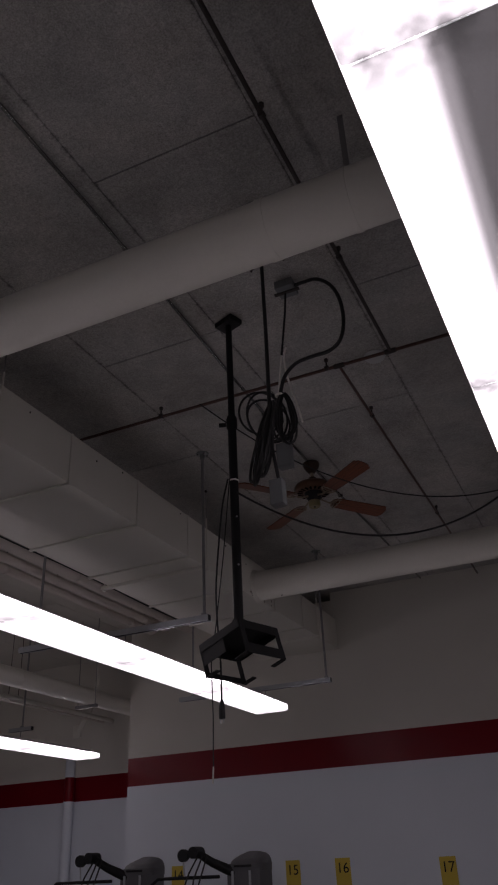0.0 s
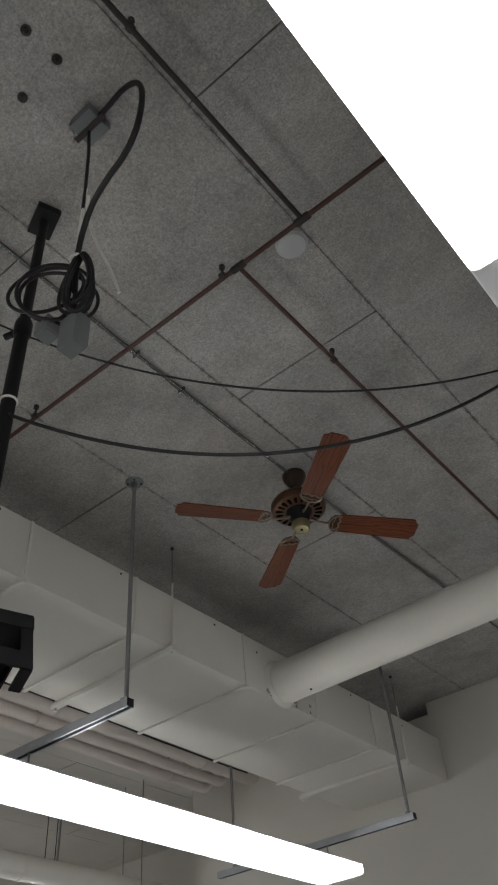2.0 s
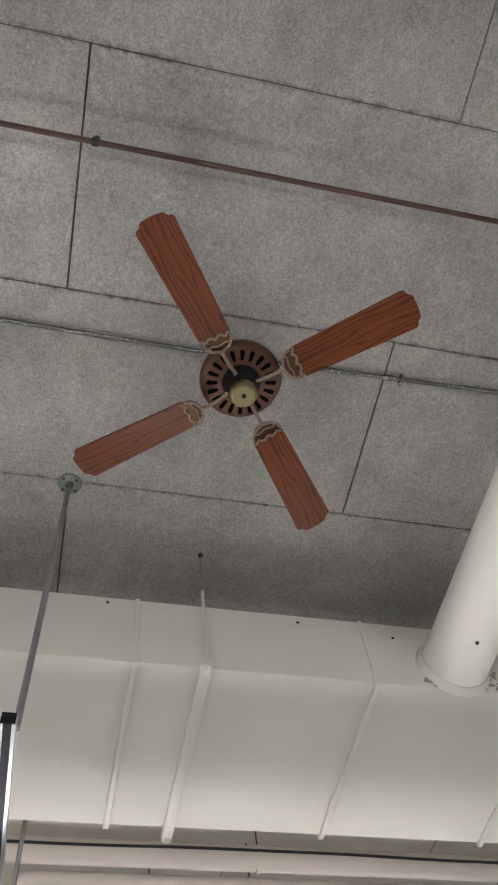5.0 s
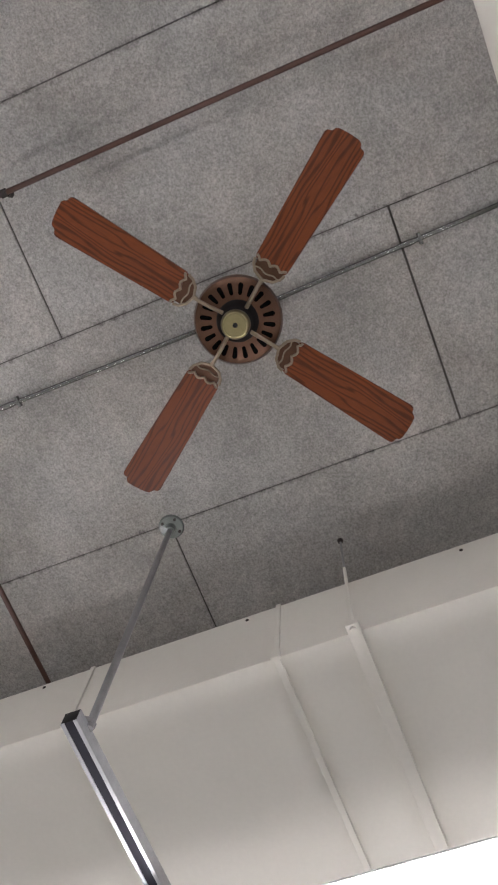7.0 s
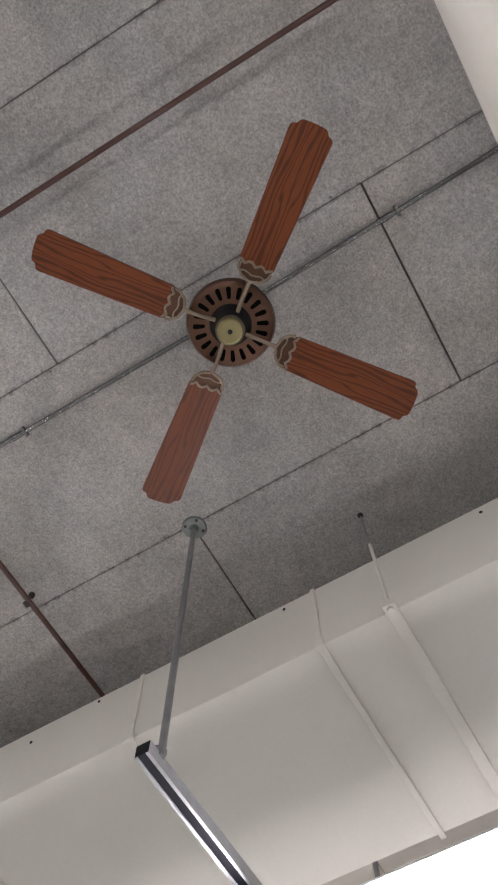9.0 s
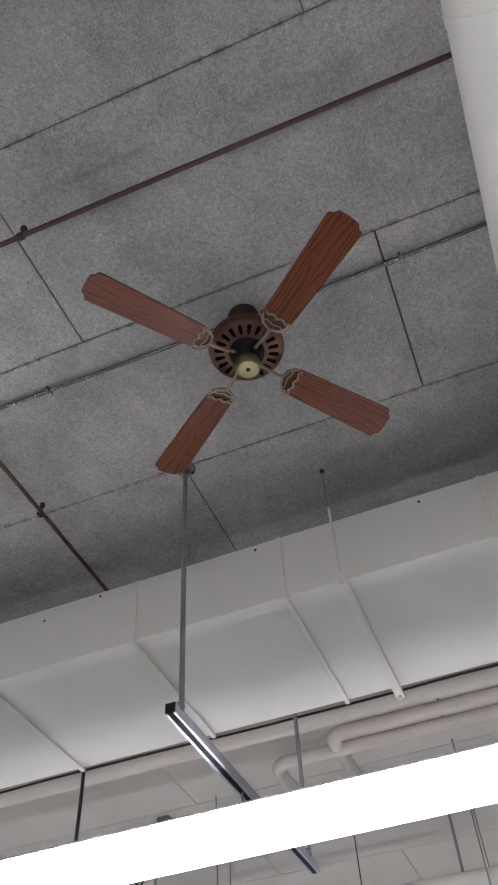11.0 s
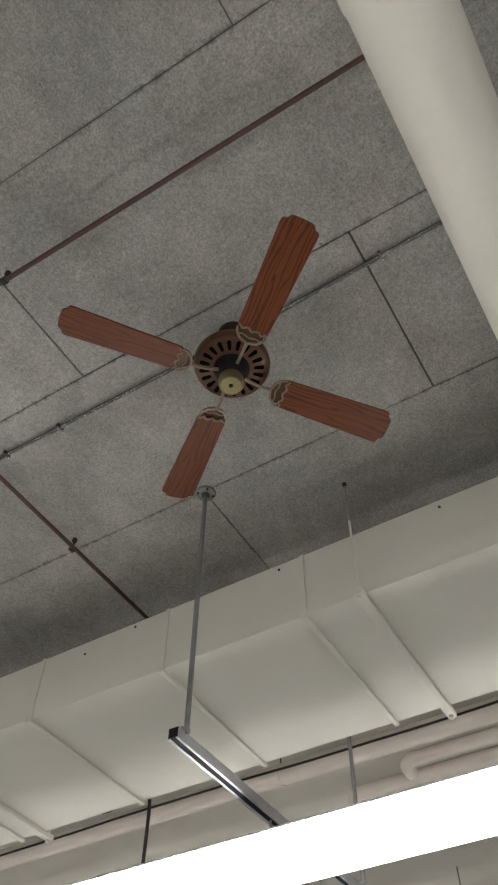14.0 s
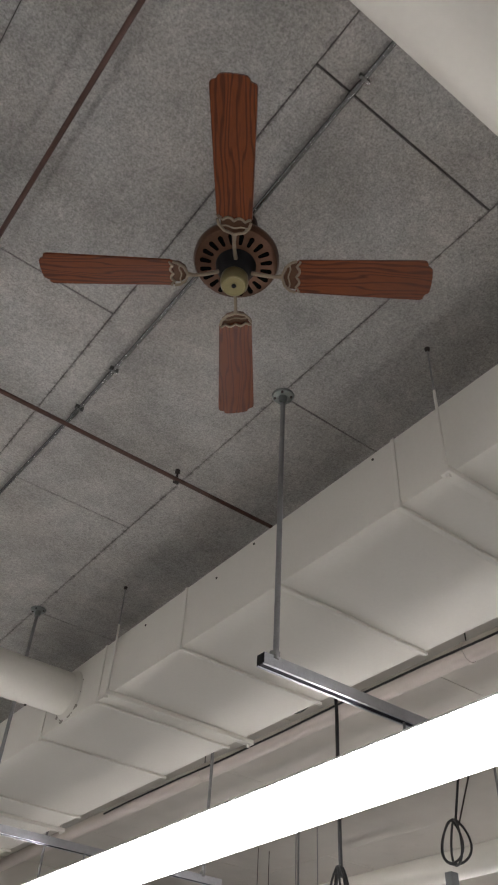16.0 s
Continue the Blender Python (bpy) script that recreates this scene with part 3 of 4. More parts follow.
    most.operation = "MAXIMUM"
    l.new(across.outputs[0], most.inputs[0])
    l.new(rim.outputs[0], most.inputs[1])
    m0 = n.new("ShaderNodeMath")
    m0.operation = "MULTIPLY"
    l.new(most.outputs[0], m0.inputs[0])
    l.new(side.outputs[0], m0.inputs[1])
    m = n.new("ShaderNodeMath")
    m.operation = "MULTIPLY"
    l.new(m0.outputs[0], m.inputs[0])
    l.new(keep.outputs[0], m.inputs[1])
    s = n.new("ShaderNodeMath")
    s.operation = "MULTIPLY"
    s.inputs[1].default_value = power
    l.new(m.outputs[0], s.inputs[0])
    b.inputs["Base Color"].default_value = (0.72, 0.74, 0.73, 1)
    b.inputs["Roughness"].default_value = 0.3
    b.inputs["Emission Color"].default_value = (1.0, 0.985, 0.95, 1)
    l.new(s.outputs[0], b.inputs["Emission Strength"])
    grid = n.new("ShaderNodeTexVoronoi")
    grid.inputs["Scale"].default_value = 140
    l.new(tc.outputs["Object"], grid.inputs["Vector"])
    bp = n.new("ShaderNodeBump")
    bp.inputs["Strength"].default_value, bp.inputs["Distance"].default_value = 0.4, 0.002
    l.new(grid.outputs[0], bp.inputs["Height"])
    l.new(bp.outputs[0], b.inputs["Normal"])
    return mat


LENS_POWER = 20.0
M_LENS_FULL = lens_material("lens_lit", True, True, LENS_POWER)
M_LENS_LEFT = lens_material("lens_half_lit", True, False, LENS_POWER)
M_LENS_RIGHT = lens_material("lens_other_half_lit", False, True, LENS_POWER)
LZ, LEN = 2.903, 1.235


def lens_mesh(x, y0, y1):
    bm = bmesh.new()
    prof = [(-0.17, 0.054), (-0.172, 0.016), (-0.167, 0.006), (-0.153, 0.0), (0.153, 0.0), (0.167, 0.006), (0.172, 0.016), (0.17, 0.054)]
    a = [bm.verts.new((x + u, y0 + 0.0025, LZ + w)) for u, w in prof]
    b = [bm.verts.new((x + u, y1 - 0.0025, LZ + w)) for u, w in prof]
    for i in range(len(prof) - 1):
        bm.faces.new((a[i], a[i + 1], b[i + 1], b[i]))
    bm.faces.new(a)
    bm.faces.new(b)
    bm.faces.new((a[0], b[0], b[-1], a[-1]))
    return bm


def strip_light(x, y0, material, state):
    y1 = y0 + LEN
    f = thing("strip_light", x, y0, LZ, "white fluorescent strip light with " + state, "ceiling light", "strip lights")
    part("lens", lens_mesh(x, y0, y1), material, f, "glowing prismatic lens")
    bm = box((x - 0.173, y0 + 0.0005, LZ + 0.0545), (x + 0.173, y1 - 0.0005, LZ + 0.062), 0.002)
    add_box(bm, (x - 0.08, y0 + 0.001, LZ + 0.06), (x + 0.08, y1 - 0.001, LZ + 0.105), 0.012)
    part("housing", bm, M_FIXTURE, f, "white enamelled steel housing")
    for y in (y0 + 0.3, y1 - 0.3):
        part("knockout", tube([(x, y, LZ + 0.104), (x, y, LZ + 0.108)], 0.012, 12), M_DULL, f)
    return f


for k in range(-5, 2):
    strip_light(-1.275, -0.54 + LEN * k, M_LENS_FULL, "a bright lit lens")
for k in range(-5, 2):
    m, words = (M_LENS_FULL, "a bright lit lens")
    if k == -3:
        m, words = M_LENS_LEFT, "one of two tubes lit"
    if k in (-1,):
        m, words = M_LENS_RIGHT, "one of two tubes lit"
    strip_light(1.738, -0.515 + LEN * k, m, words)
for k in range(-8, 0):
    strip_light(-4.5, 3.52 + LEN * k, M_LENS_FULL, "a bright lit lens")


def channel_mesh(x0, x1, y, z):
    """A slotted steel channel, open below."""
    bm = bmesh.new()
    w, h, t, lip = 0.0205, 0.041, 0.0028, 0.009
    prof = [(-w + lip, 0), (-w, 0), (-w, h), (w, h), (w, 0), (w - lip, 0), (w - lip, 0.007), (w - lip + t, 0.007), (w - lip + t, t), (w - t, t), (w - t, h - t), (-w + t, h - t), (-w + t, t), (-w + lip - t, t), (-w + lip - t, 0.007), (-w + lip, 0.007)]
    a = [bm.verts.new((x0, y + u, z + v)) for u, v in prof]
    b = [bm.verts.new((x1, y + u, z + v)) for u, v in prof]
    for i in range(len(prof)):
        j = (i + 1) % len(prof)
        bm.faces.new((a[i], a[j], b[j], b[i]))
    bm.faces.new(a)
    bm.faces.new(b)
    return bm


SZ = 3.085


def strut_hanger(x0, x1, rods, y):
    h = thing("strut_hanger", x1, y, SZ, "galvanised slotted channel on steel rods carrying lights", "light hanger", "strut hangers")
    part("channel", channel_mesh(x0, x1, y, SZ), M_STRUT, h)
    # blue-black strip added inside the slot in place of its natural shade
    part("channel_shade", box((x0 + 0.002, y - 0.0112, SZ + 0.0015), (x1 - 0.002, y + 0.0112, SZ + 0.005)), M_SLOT_SHADE, h, "blue-black strip standing in for shade inside the open slot")
    part("end_cap", box((x1 - 0.003, y - 0.0195, SZ + 0.003), (x1 + 0.001, y + 0.0195, SZ + 0.04), 0.001), M_BLACK, h)
    for x in ([-1.275] if x0 < -1 and x1 > -1 else [(x0 + x1) / 2]):
        part("stud", tube([(x, y, LZ + 0.1), (x, y, SZ + 0.038)], 0.005, 8), M_DULL, h)
    for x in rods:
        part("rod", tube([(x, y + 0.02, SZ + 0.03), (x, y + 0.022, CEIL - 0.03)], 0.0105, 12), M_DULL, h)
        part("nut", lathe([(0, 0), (0.02, 0), (0.02, 0.016), (0.012, 0.02), (0, 0.02)], 6, (x, y + 0.012, SZ + 0.041)), M_DULL, h)
        fl = part("ceiling_flange", lathe([(0.0, -0.045), (0.017, -0.045), (0.02, -0.012), (0.045, -0.008), (0.05, 0.0), (0, 0)], 28, (x, y + 0.022, CEIL)), M_FLANGE, h)
        for q in range(4):
            a = radians(45 + 90 * q)
            part("bolt", lathe([(0, -0.014), (0.006, -0.014), (0.006, -0.006), (0, -0.006)], 6, (x + 0.036 * math.cos(a), y + 0.022 + 0.036 * math.sin(a), CEIL)), M_DARKPIPE, fl)


for y in (-0.585, 1.81, -3.02, -5.45):
    strut_hanger(-2.2, -0.612, (-2.06, -0.66), y)
    strut_hanger(1.6, 1.88, (1.736,), y + 0.2)
    strut_hanger(-4.66, -4.34, (-4.5,), y + 0.4)

# ---- ceiling fan ----
FAN_TURN = 53.0
fan = thing("ceiling_fan", 0, 0, CEIL, "ceiling fan with four reddish brown wood blades, antique brass trim", "ceiling fan")
part("canopy", lathe([(0.0, 0.0), (0.064, 0.0), (0.066, -0.012), (0.06, -0.035), (0.045, -0.06), (0.03, -0.078), (0.022, -0.085), (0, -0.085)], 36, (0, 0, CEIL)), M_DARKBRONZE, fan)
part("down_rod", tube([(0, 0, CEIL - 0.08), (0, 0, 4.235)], 0.0135, 16), M_BRASS, fan)
part("yoke_cover", lathe([(0.014, 0.05), (0.03, 0.045), (0.04, 0.02), (0.055, 0.0), (0, 0)], 28, (0, 0, 4.2)), M_DARKBRONZE, fan)
part("motor_housing", lathe([(0, 0.066), (0.06, 0.066), (0.105, 0.058), (0.135, 0.044), (0.146, 0.026), (0.147, 0.008), (0.14, -0.008), (0.126, -0.016), (0.075, -0.02), (0.0, -0.02)], 56, (0, 0, 4.135)), M_BRONZE, fan, "dark bronze motor housing")
# solid black inlays; their colour stands in for the shade inside open vents
for k in range(20):
    a = radians(18 * k + 9)
    m = Matrix.Rotation(a, 4, "Z") @ Matrix.Translation((0.104, 0, 4.1175))
    out = [(-0.014 + 0.006 * math.cos(t), 0.006 * math.sin(t)) for t in [radians(90 + 30 * i) for i in range(7)]] + [(0.012 + 0.008 * math.cos(t), 0.008 * math.sin(t)) for t in [radians(-90 + 30 * i) for i in range(7)]]
    part("vent_slot", add_prism(bmesh.new(), out, -0.003, 0.004, m), M_VENT_SHADE, fan)
part("switch_housing", lathe([(0.07, 0.02), (0.068, 0.006), (0.056, -0.012), (0.048, -0.04), (0.045, -0.052), (0, -0.052)], 40, (0, 0, 4.1)), M_BLACK, fan)
part("cap", lathe([(0.045, 0.048), (0.047, 0.03), (0.046, 0.012), (0.041, 0.002), (0.037, 0.0), (0.034, 0.0025), (0.012, 0.0035), (0, 0.0035)], 40, (0, 0, 4.0)), M_BRASSCAP, fan, "polished brass end cap")
part("cap_screw", lathe([(0, 0.004), (0.008, 0.004), (0.008, 0.001), (0.006, -0.002), (0, -0.002)], 16, (0, 0, 4.0)), M_BLACK, fan)
blades = []
for k in range(4):
    turn = Matrix.Rotation(radians(FAN_TURN + 90 * k), 4, "Z")
    tilt = Matrix.Translation((0, 0, 4.068)) @ Matrix.Rotation(radians(-11), 4, "X")
    tip = [(0.615, 0.0695), (0.626, 0.069), (0.633, 0.0655), (0.636, 0.0595), (0.6365, 0.054), (0.641, 0.049), (0.648, 0.0455), (0.653, 0.0395), (0.6545, 0.032), (0.656, 0.012)]
    root = [(0.215, 0.058), (0.205, 0.052), (0.214, 0.025), (0.204, 0.0)]
    out = [(u, -v) for u, v in root[::-1]] + [(u, -v) for u, v in tip] + tip[::-1] + root[:-1]
    bm = add_prism(bmesh.new(), out, -0.003, 0.004)
    blade = part("blade", bm, M_WOOD, fan)
    blade.matrix_parent_inverse = Matrix.Identity(4)
    blade.matrix_basis = Matrix.Translation((0, 0, -CEIL)) @ turn @ tilt
    bm = bmesh.new()
    add_tube(bm, [(0.055, 0, 0.012), (0.10, 0, -0.004), (0.135, 0, -0.01), (0.157, 0, -0.006)], [0.007, 0.006, 0.006, 0.008], 10)
    add_tube(bm, [(0.205, -0.055, -0.006), (0.187, -0.05, -0.007), (0.168, -0.033, -0.007), (0.157, 0, -0.007), (0.168, 0.033, -0.007), (0.187, 0.05, -0.007), (0.205, 0.055, -0.006)], 0.005, 8)
    wave = [(0.205 + 0.011 * abs(math.sin(3 * math.pi * i / 24 + math.pi / 2)), -0.055 + 0.11 * i / 24, -0.006) for i in range(25)]
    add_tube(bm, wave, 0.0042, 8)
    scroll = [(0.182 + 0.003 * math.sin(3 * math.pi * i / 30), -0.04 + 0.08 * i / 30, -0.0055) for i in range(31)]
    add_tube(bm, scroll, 0.0026, 6)
    iron = part("blade_iron", bm, M_BRASS, fan, "scrolled antique brass blade bracket")
    iron.matrix_parent_inverse = Matrix.Identity(4)
    iron.matrix_basis = Matrix.Translation((0, 0, -CEIL)) @ turn @ tilt
    plate = [(0.165, -0.028), (0.185, -0.047), (0.25, -0.05), (0.262, -0.03), (0.255, 0.0), (0.262, 0.03), (0.25, 0.05), (0.185, 0.047), (0.165, 0.028), (0.158, 0)]
    pl = part("bracket_plate", add_prism(bmesh.new(), plate, 0.005, 0.008), M_BRONZE, fan)
    pl.matrix_parent_inverse = Matrix.Identity(4)
    pl.matrix_basis = Matrix.Translation((0, 0, -CEIL)) @ turn @ tilt

# ---- projector pole ----
PX, PY = 0.235, -1.918
mount = thing("projector_mount", PX, PY, CEIL, "black steel ceiling pole with an empty projector cradle", "projector mount")
turn = Matrix.Translation((PX, PY, 0)) @ Matrix.Rotation(radians(-20), 4, "Z")
part("ceiling_plate", box((-0.065, -0.045, CEIL - 0.035), (0.065, 0.045, CEIL - 0.001), 0.004, turn), M_BLACK, mount)
part("inner_pole", tube([(PX, PY, 3.62), (PX, PY, CEIL - 0.03)], 0.018, 24), M_BLACK, mount)
part("outer_pole", tube([(PX, PY, 2.575), (PX, PY, 3.7)], 0.0225, 24), M_BLACK, mount)
part("pole_collar", tube([(PX, PY, 3.655), (PX, PY, 3.67), (PX, PY, 3.72), (PX, PY, 3.735)], [0.024, 0.029, 0.029, 0.024], 24), M_BLACK, mount)
part("knob", tube([(PX - 0.03, PY - 0.01, 3.69), (PX - 0.065, PY - 0.02, 3.69)], 0.012, 12), M_BLACK, mount)
part("cable_tie", tube([(PX + 0.0245 * math.cos(2 * math.pi * i / 20), PY + 0.0245 * math.sin(2 * math.pi * i / 20), 3.355) for i in range(20)], 0.004, 6, closed=True), M_TIE, mount)
for z in (3.15, 2.9):
    part("screw", tube([(PX + 0.014, PY - 0.014, z), (PX + 0.019, PY - 0.019, z)], 0.005, 8), M_DULL, mount)
part("lower_clamp", tube([(PX, PY, 2.56), (PX, PY, 2.585), (PX, PY, 2.63), (PX, PY, 2.64)], [0.026, 0.033, 0.033, 0.026], 24), M_BLACK, mount)
cm = Matrix.Translation((PX, PY, 2.555)) @ Matrix.Rotation(radians(-18), 4, "Z") @ Matrix.Rotation(radians(-16), 4, "Y") @ Matrix.Scale(0.93, 4)
bm = box((-0.135, -0.15, -0.004), (0.138, 0.13, 0.0), 0.0, cm)
add_box(bm, (-0.135, -0.154, -0.04), (0.138, -0.15, 0.0), 0.0, cm)
add_box(bm, (-0.135, 0.13, -0.04), (0.138, 0.134, 0.0), 0.0, cm)
part("top_plate", bm, M_BLACK, mount, "black sheet steel top plate")
for u, v0, v1, drop in ((0.138, -0.15, 0.13, 0.17), (-0.139, -0.15, 0.13, 0.165)):
    bm = box((u, v0, -drop), (u + 0.004, v0 + 0.03, 0), 0.0, cm)
    add_box(bm, (u, v1 - 0.03, -drop), (u + 0.004, v1, 0), 0.0, cm)
    add_box(bm, (u - 0.001, v0, -drop), (u + 0.005, v1, -drop + (0.05 if u > 0 else 0.026)), 0.0, cm)
    add_box(bm, (u - 0.001, v0, -0.045), (u + 0.005, v1, 0), 0.0, cm)
    part("side_bracket", bm, M_BLACK, mount)
    s = -1 if u > 0 else 1
    for v in (v0, v1 - 0.028):
        part("foot", box((min(u, u + s * 0.075), v, -drop - 0.003), (max(u, u + s * 0.075), v + 0.028, -drop + 0.003), 0.0, cm), M_BLACK, mount)
part("tilt_block", box((-0.04, -0.035, 0.0), (0.04, 0.035, 0.03), 0.004, cm), M_BLACK, mount)
part("back_panel", box((-0.13, -0.149, -0.11), (0.02, -0.146, -0.004), 0.0, cm), M_BLACK, mount)

cord = thing("hanging_cord", 0.1, -1.85, 3.35, "thin black power cord hanging beside the pole", "cable")
part("cord", tube(curved([(PX - 0.02, PY - 0.028, 3.36), (0.185, -1.955, 3.22), (0.165, -1.97, 3.0), (0.152, -1.982, 2.78), (0.158, -1.985, 2.6), (0.168, -1.985, 2.45), (0.17, -1.985, 2.27)]), 0.0045, 8), M_CABLE, cord)
part("plug", lathe([(0, 0.05), (0.006, 0.05), (0.01, 0.035), (0.014, 0.02), (0.014, -0.025), (0.012, -0.03), (0, -0.03)], 14, (0.17, -1.985, 2.225)), M_CABLE, cord)
for dx in (-0.007, 0.007):
    part("pin", box((0.17 + dx - 0.001, -1.988, 2.176), (0.17 + dx + 0.001, -1.982, 2.196)), M_STEEL, cord)
cord = thing("hanging_cord", 0.16, -2.03, 3.2, "thin black cord with a bare pale end", "cable")
part("cord", tube([(PX - 0.01, PY - 0.03, 3.36), (0.19, -1.97, 2.95), (0.165, -2.01, 2.62), (0.15, -2.04, 2.42), (0.165, -2.06, 2.2), (0.17, -2.075, 2.04), (0.172, -2.08, 1.99)], 0.0028, 8), M_CABLE, cord)
part("bare_end", tube([(0.172, -2.08, 1.995), (0.168, -2.08, 1.93)], 0.0033, 8), M_TIE, cord)


def span_cable(name, fx, fy, q, s0, s1, r, label):
    c = thing(name, fx(s0), fy(s0), q(s0), label, "cable", "slung cables")
    part("cable", tube([(fx(s), fy(s), q(s)) for s in [s0 + (s1 - s0) * i / 48 for i in range(49)]], r, 8), M_CABLE, c)
    part("ceiling_hook", tube([(fx(s1), fy(s1), q(s1) - 0.02), (fx(s1), fy(s1), CEIL)], r + 0.002, 8), M_DARKPIPE, c)


span_cable("slung_cable", lambda s: s * 0.737 + 1.073, lambda s: s * 0.676 - 1.170, lambda s: 0.388 * s * s + 0.343 * s + 3.1865, -1.12, 1.33, 0.0056, "thick black cable slung from the pole to the ceiling")
span_cable("slung_cable", lambda s: s * 0.766 + 1.019, lambda s: s * 0.643 - 1.214, lambda s: 0.2967 * s * s - 0.004 * s + 3.372, -1.22, 1.8, 0.0036, "thin black cable slung across below the ceiling")


# ---- cable drops with coils ----
def coil(thing_, cx, cy, top, drop, wide, count, seed, lean=0.0, thick=0.006, tilt=0.0):
    rnd = random.Random(seed)
    for i in range(count):
        a = rnd.uniform(-0.5, 0.5) + lean
        w = wide * rnd.uniform(0.75, 1.15) / 2
        h = drop * rnd.uniform(0.85, 1.05)
        ox, oy = rnd.uniform(-0.012, 0.012), rnd.uniform(-0.02, 0.02)
        slant = rnd.uniform(-0.15, 0.15) + tilt
        pts = []
        for j in range(28):
            t = 2 * math.pi * j / 28
            u, v = w * math.sin(t) * (1 - 0.35 * math.cos(t)), -h / 2 + h / 2 * math.cos(t)
            pts.append((cx + ox + u * math.cos(a) + slant * v * 0.3, cy + oy + u * math.sin(a), top + v))
        part("cable_loop", tube(pts, thick, 8, closed=True), M_CABLE, thing_)


def outlet_box(thing_, x, y, z, w=0.035, d=0.028, h=0.06):
    b = part("outlet_box", box((x - w, y - d, z - h), (x + w, y + d, z + h), 0.004), M_BOX, thing_, "small zinc outlet box")
    part("face_plate", box((x - w + 0.006, y - d + 0.006, z - h - 0.003), (x + w - 0.006, y + d - 0.006, z - h + 0.001), 0.001), M_BOX, b)


drop = thing("cable_drop", 0.72, -2.585, CEIL, "black cable drop with a bundled coil and zinc box", "cable drop", "cable drops")
part("junction_box", box((0.565, -2.64, CEIL - 0.05), (0.665, -2.54, CEIL - 0.001), 0.004), M_BOX, drop, "zinc junction box")
part("stem", tube([(0.66, -2.585, CEIL - 0.028), (0.7, -2.585, CEIL - 0.028), (0.722, -2.585, CEIL - 0.036), (0.73, -2.585, CEIL - 0.06), (0.73, -2.585, 3.7), (0.725, -2.585, 3.25)], 0.0085, 12), M_CABLE, drop)
coil(drop, 0.728, -2.568, 3.33, 0.35, 0.135, 9, 3, 2.1, 0.006, 0.8)
part("stem_end", tube([(0.725, -2.585, 3.3), (0.725, -2.58, 3.1), (0.74, -2.575, 2.97)], 0.007, 10), M_CABLE, drop)
outlet_box(drop, 0.735, -2.575, 2.905, 0.027, 0.024, 0.053)
drop = thing("cable_drop", 0.653, -2.06, CEIL, "black cable loop and coil hanging from a ceiling box", "cable drop", "cable drops")
part("junction_box", box((0.603, -2.11, CEIL - 0.05), (0.703, -2.01, CEIL - 0.001), 0.004), M_BOX, drop, "zinc junction box")
part("strap_bar", box((0.585, -2.07, CEIL - 0.056), (0.725, -2.05, CEIL - 0.049), 0.001), M_DARKPIPE, drop)
loop = [(0.70, -2.06, 4.345), (0.76, -2.065, 4.342), (0.83, -2.075, 4.325), (0.9, -2.085, 4.255), (0.94, -2.092, 4.16), (0.955, -2.095, 4.05), (0.946, -2.092, 3.95), (0.912, -2.08, 3.885), (0.845, -2.06, 3.865), (0.76, -2.04, 3.878), (0.66, -2.01, 3.888), (0.585, -1.98, 3.86), (0.545, -1.962, 3.79), (0.53, -1.95, 3.7), (0.53, -1.945, 3.6)]
part("cable_feed", tube(curved(loop), 0.0098, 10), M_CABLE, drop)
part("drop_wire", tube([(0.645, -2.055, CEIL - 0.05), (0.625, -2.03, 4.22), (0.585, -1.995, 4.05), (0.57, -1.985, 3.98)], 0.006, 8), M_CABLE, drop)
part("tie_cord", tube([(0.59, -1.995, 4.07), (0.555, -1.975, 3.92), (0.527, -1.955, 3.76)], 0.0055, 6), M_TIE, drop)
part("tie_cord", tube(curved([(0.60, -1.99, 4.02), (0.578, -1.97, 3.98), (0.572, -1.93, 3.88), (0.59, -1.87, 3.75), (0.604, -1.835, 3.64)]), 0.006, 6), M_TIE, drop)
part("tie_knot", tube([(0.53 + 0.02 * math.cos(t), -1.952 + 0.02 * math.sin(t), 3.762) for t in [2 * math.pi * i / 16 for i in range(16)]], 0.006, 6, closed=True), M_TIE, drop)
coil(drop, 0.552, -1.94, 3.765, 0.29, 0.085, 6, 8, 0.5)
for k, (cx, w, h) in enumerate(((0.43, 0.18, 0.27), (0.44, 0.15, 0.30), (0.42, 0.16, 0.24))):
    pts = []
    for j in range(36):
        t = 2 * math.pi * j / 36
        pts.append((cx + w / 2 * math.cos(t) + 0.02 * k, -1.98 + 0.07 * math.cos(t) + 0.02 * math.sin(t + k) + 0.015 * k, 3.67 + h / 2 * math.sin(t) - 0.02 * k))
    part("cable_loop", tube(pts, 0.006, 8, closed=True), M_CABLE, drop)
part("box_lead", tube([(0.53, -1.945, 3.64), (0.522, -1.935, 3.56), (0.527, -1.926, 3.48)], 0.007, 8), M_CABLE, drop)
outlet_box(drop, 0.527, -1.926, 3.42, 0.036, 0.028, 0.064)
outlet_box(drop, 0.43, -1.95, 3.5, 0.03, 0.028, 0.03)
part("box_lead", tube([(0.46, -1.95, 3.515), (0.49, -1.94, 3.53), (0.522, -1.935, 3.56)], 0.005, 8), M_CABLE, drop)
drop = thing("cable_drop", -3.95, -2.25, CEIL, "black cable coil hanging from a ceiling box beyond the duct", "cable drop", "cable drops")
part("junction_box", box((-4.0, -2.3, CEIL - 0.05), (-3.9, -2.2, CEIL - 0.001), 0.004), M_BOX, drop)
part("stem", tube([(-3.92, -2.25, CEIL - 0.05), (-3.86, -2.26, 4.2), (-3.66, -2.3, 3.9), (-3.62, -2.34, 3.6)], 0.009, 10), M_CABLE, drop)
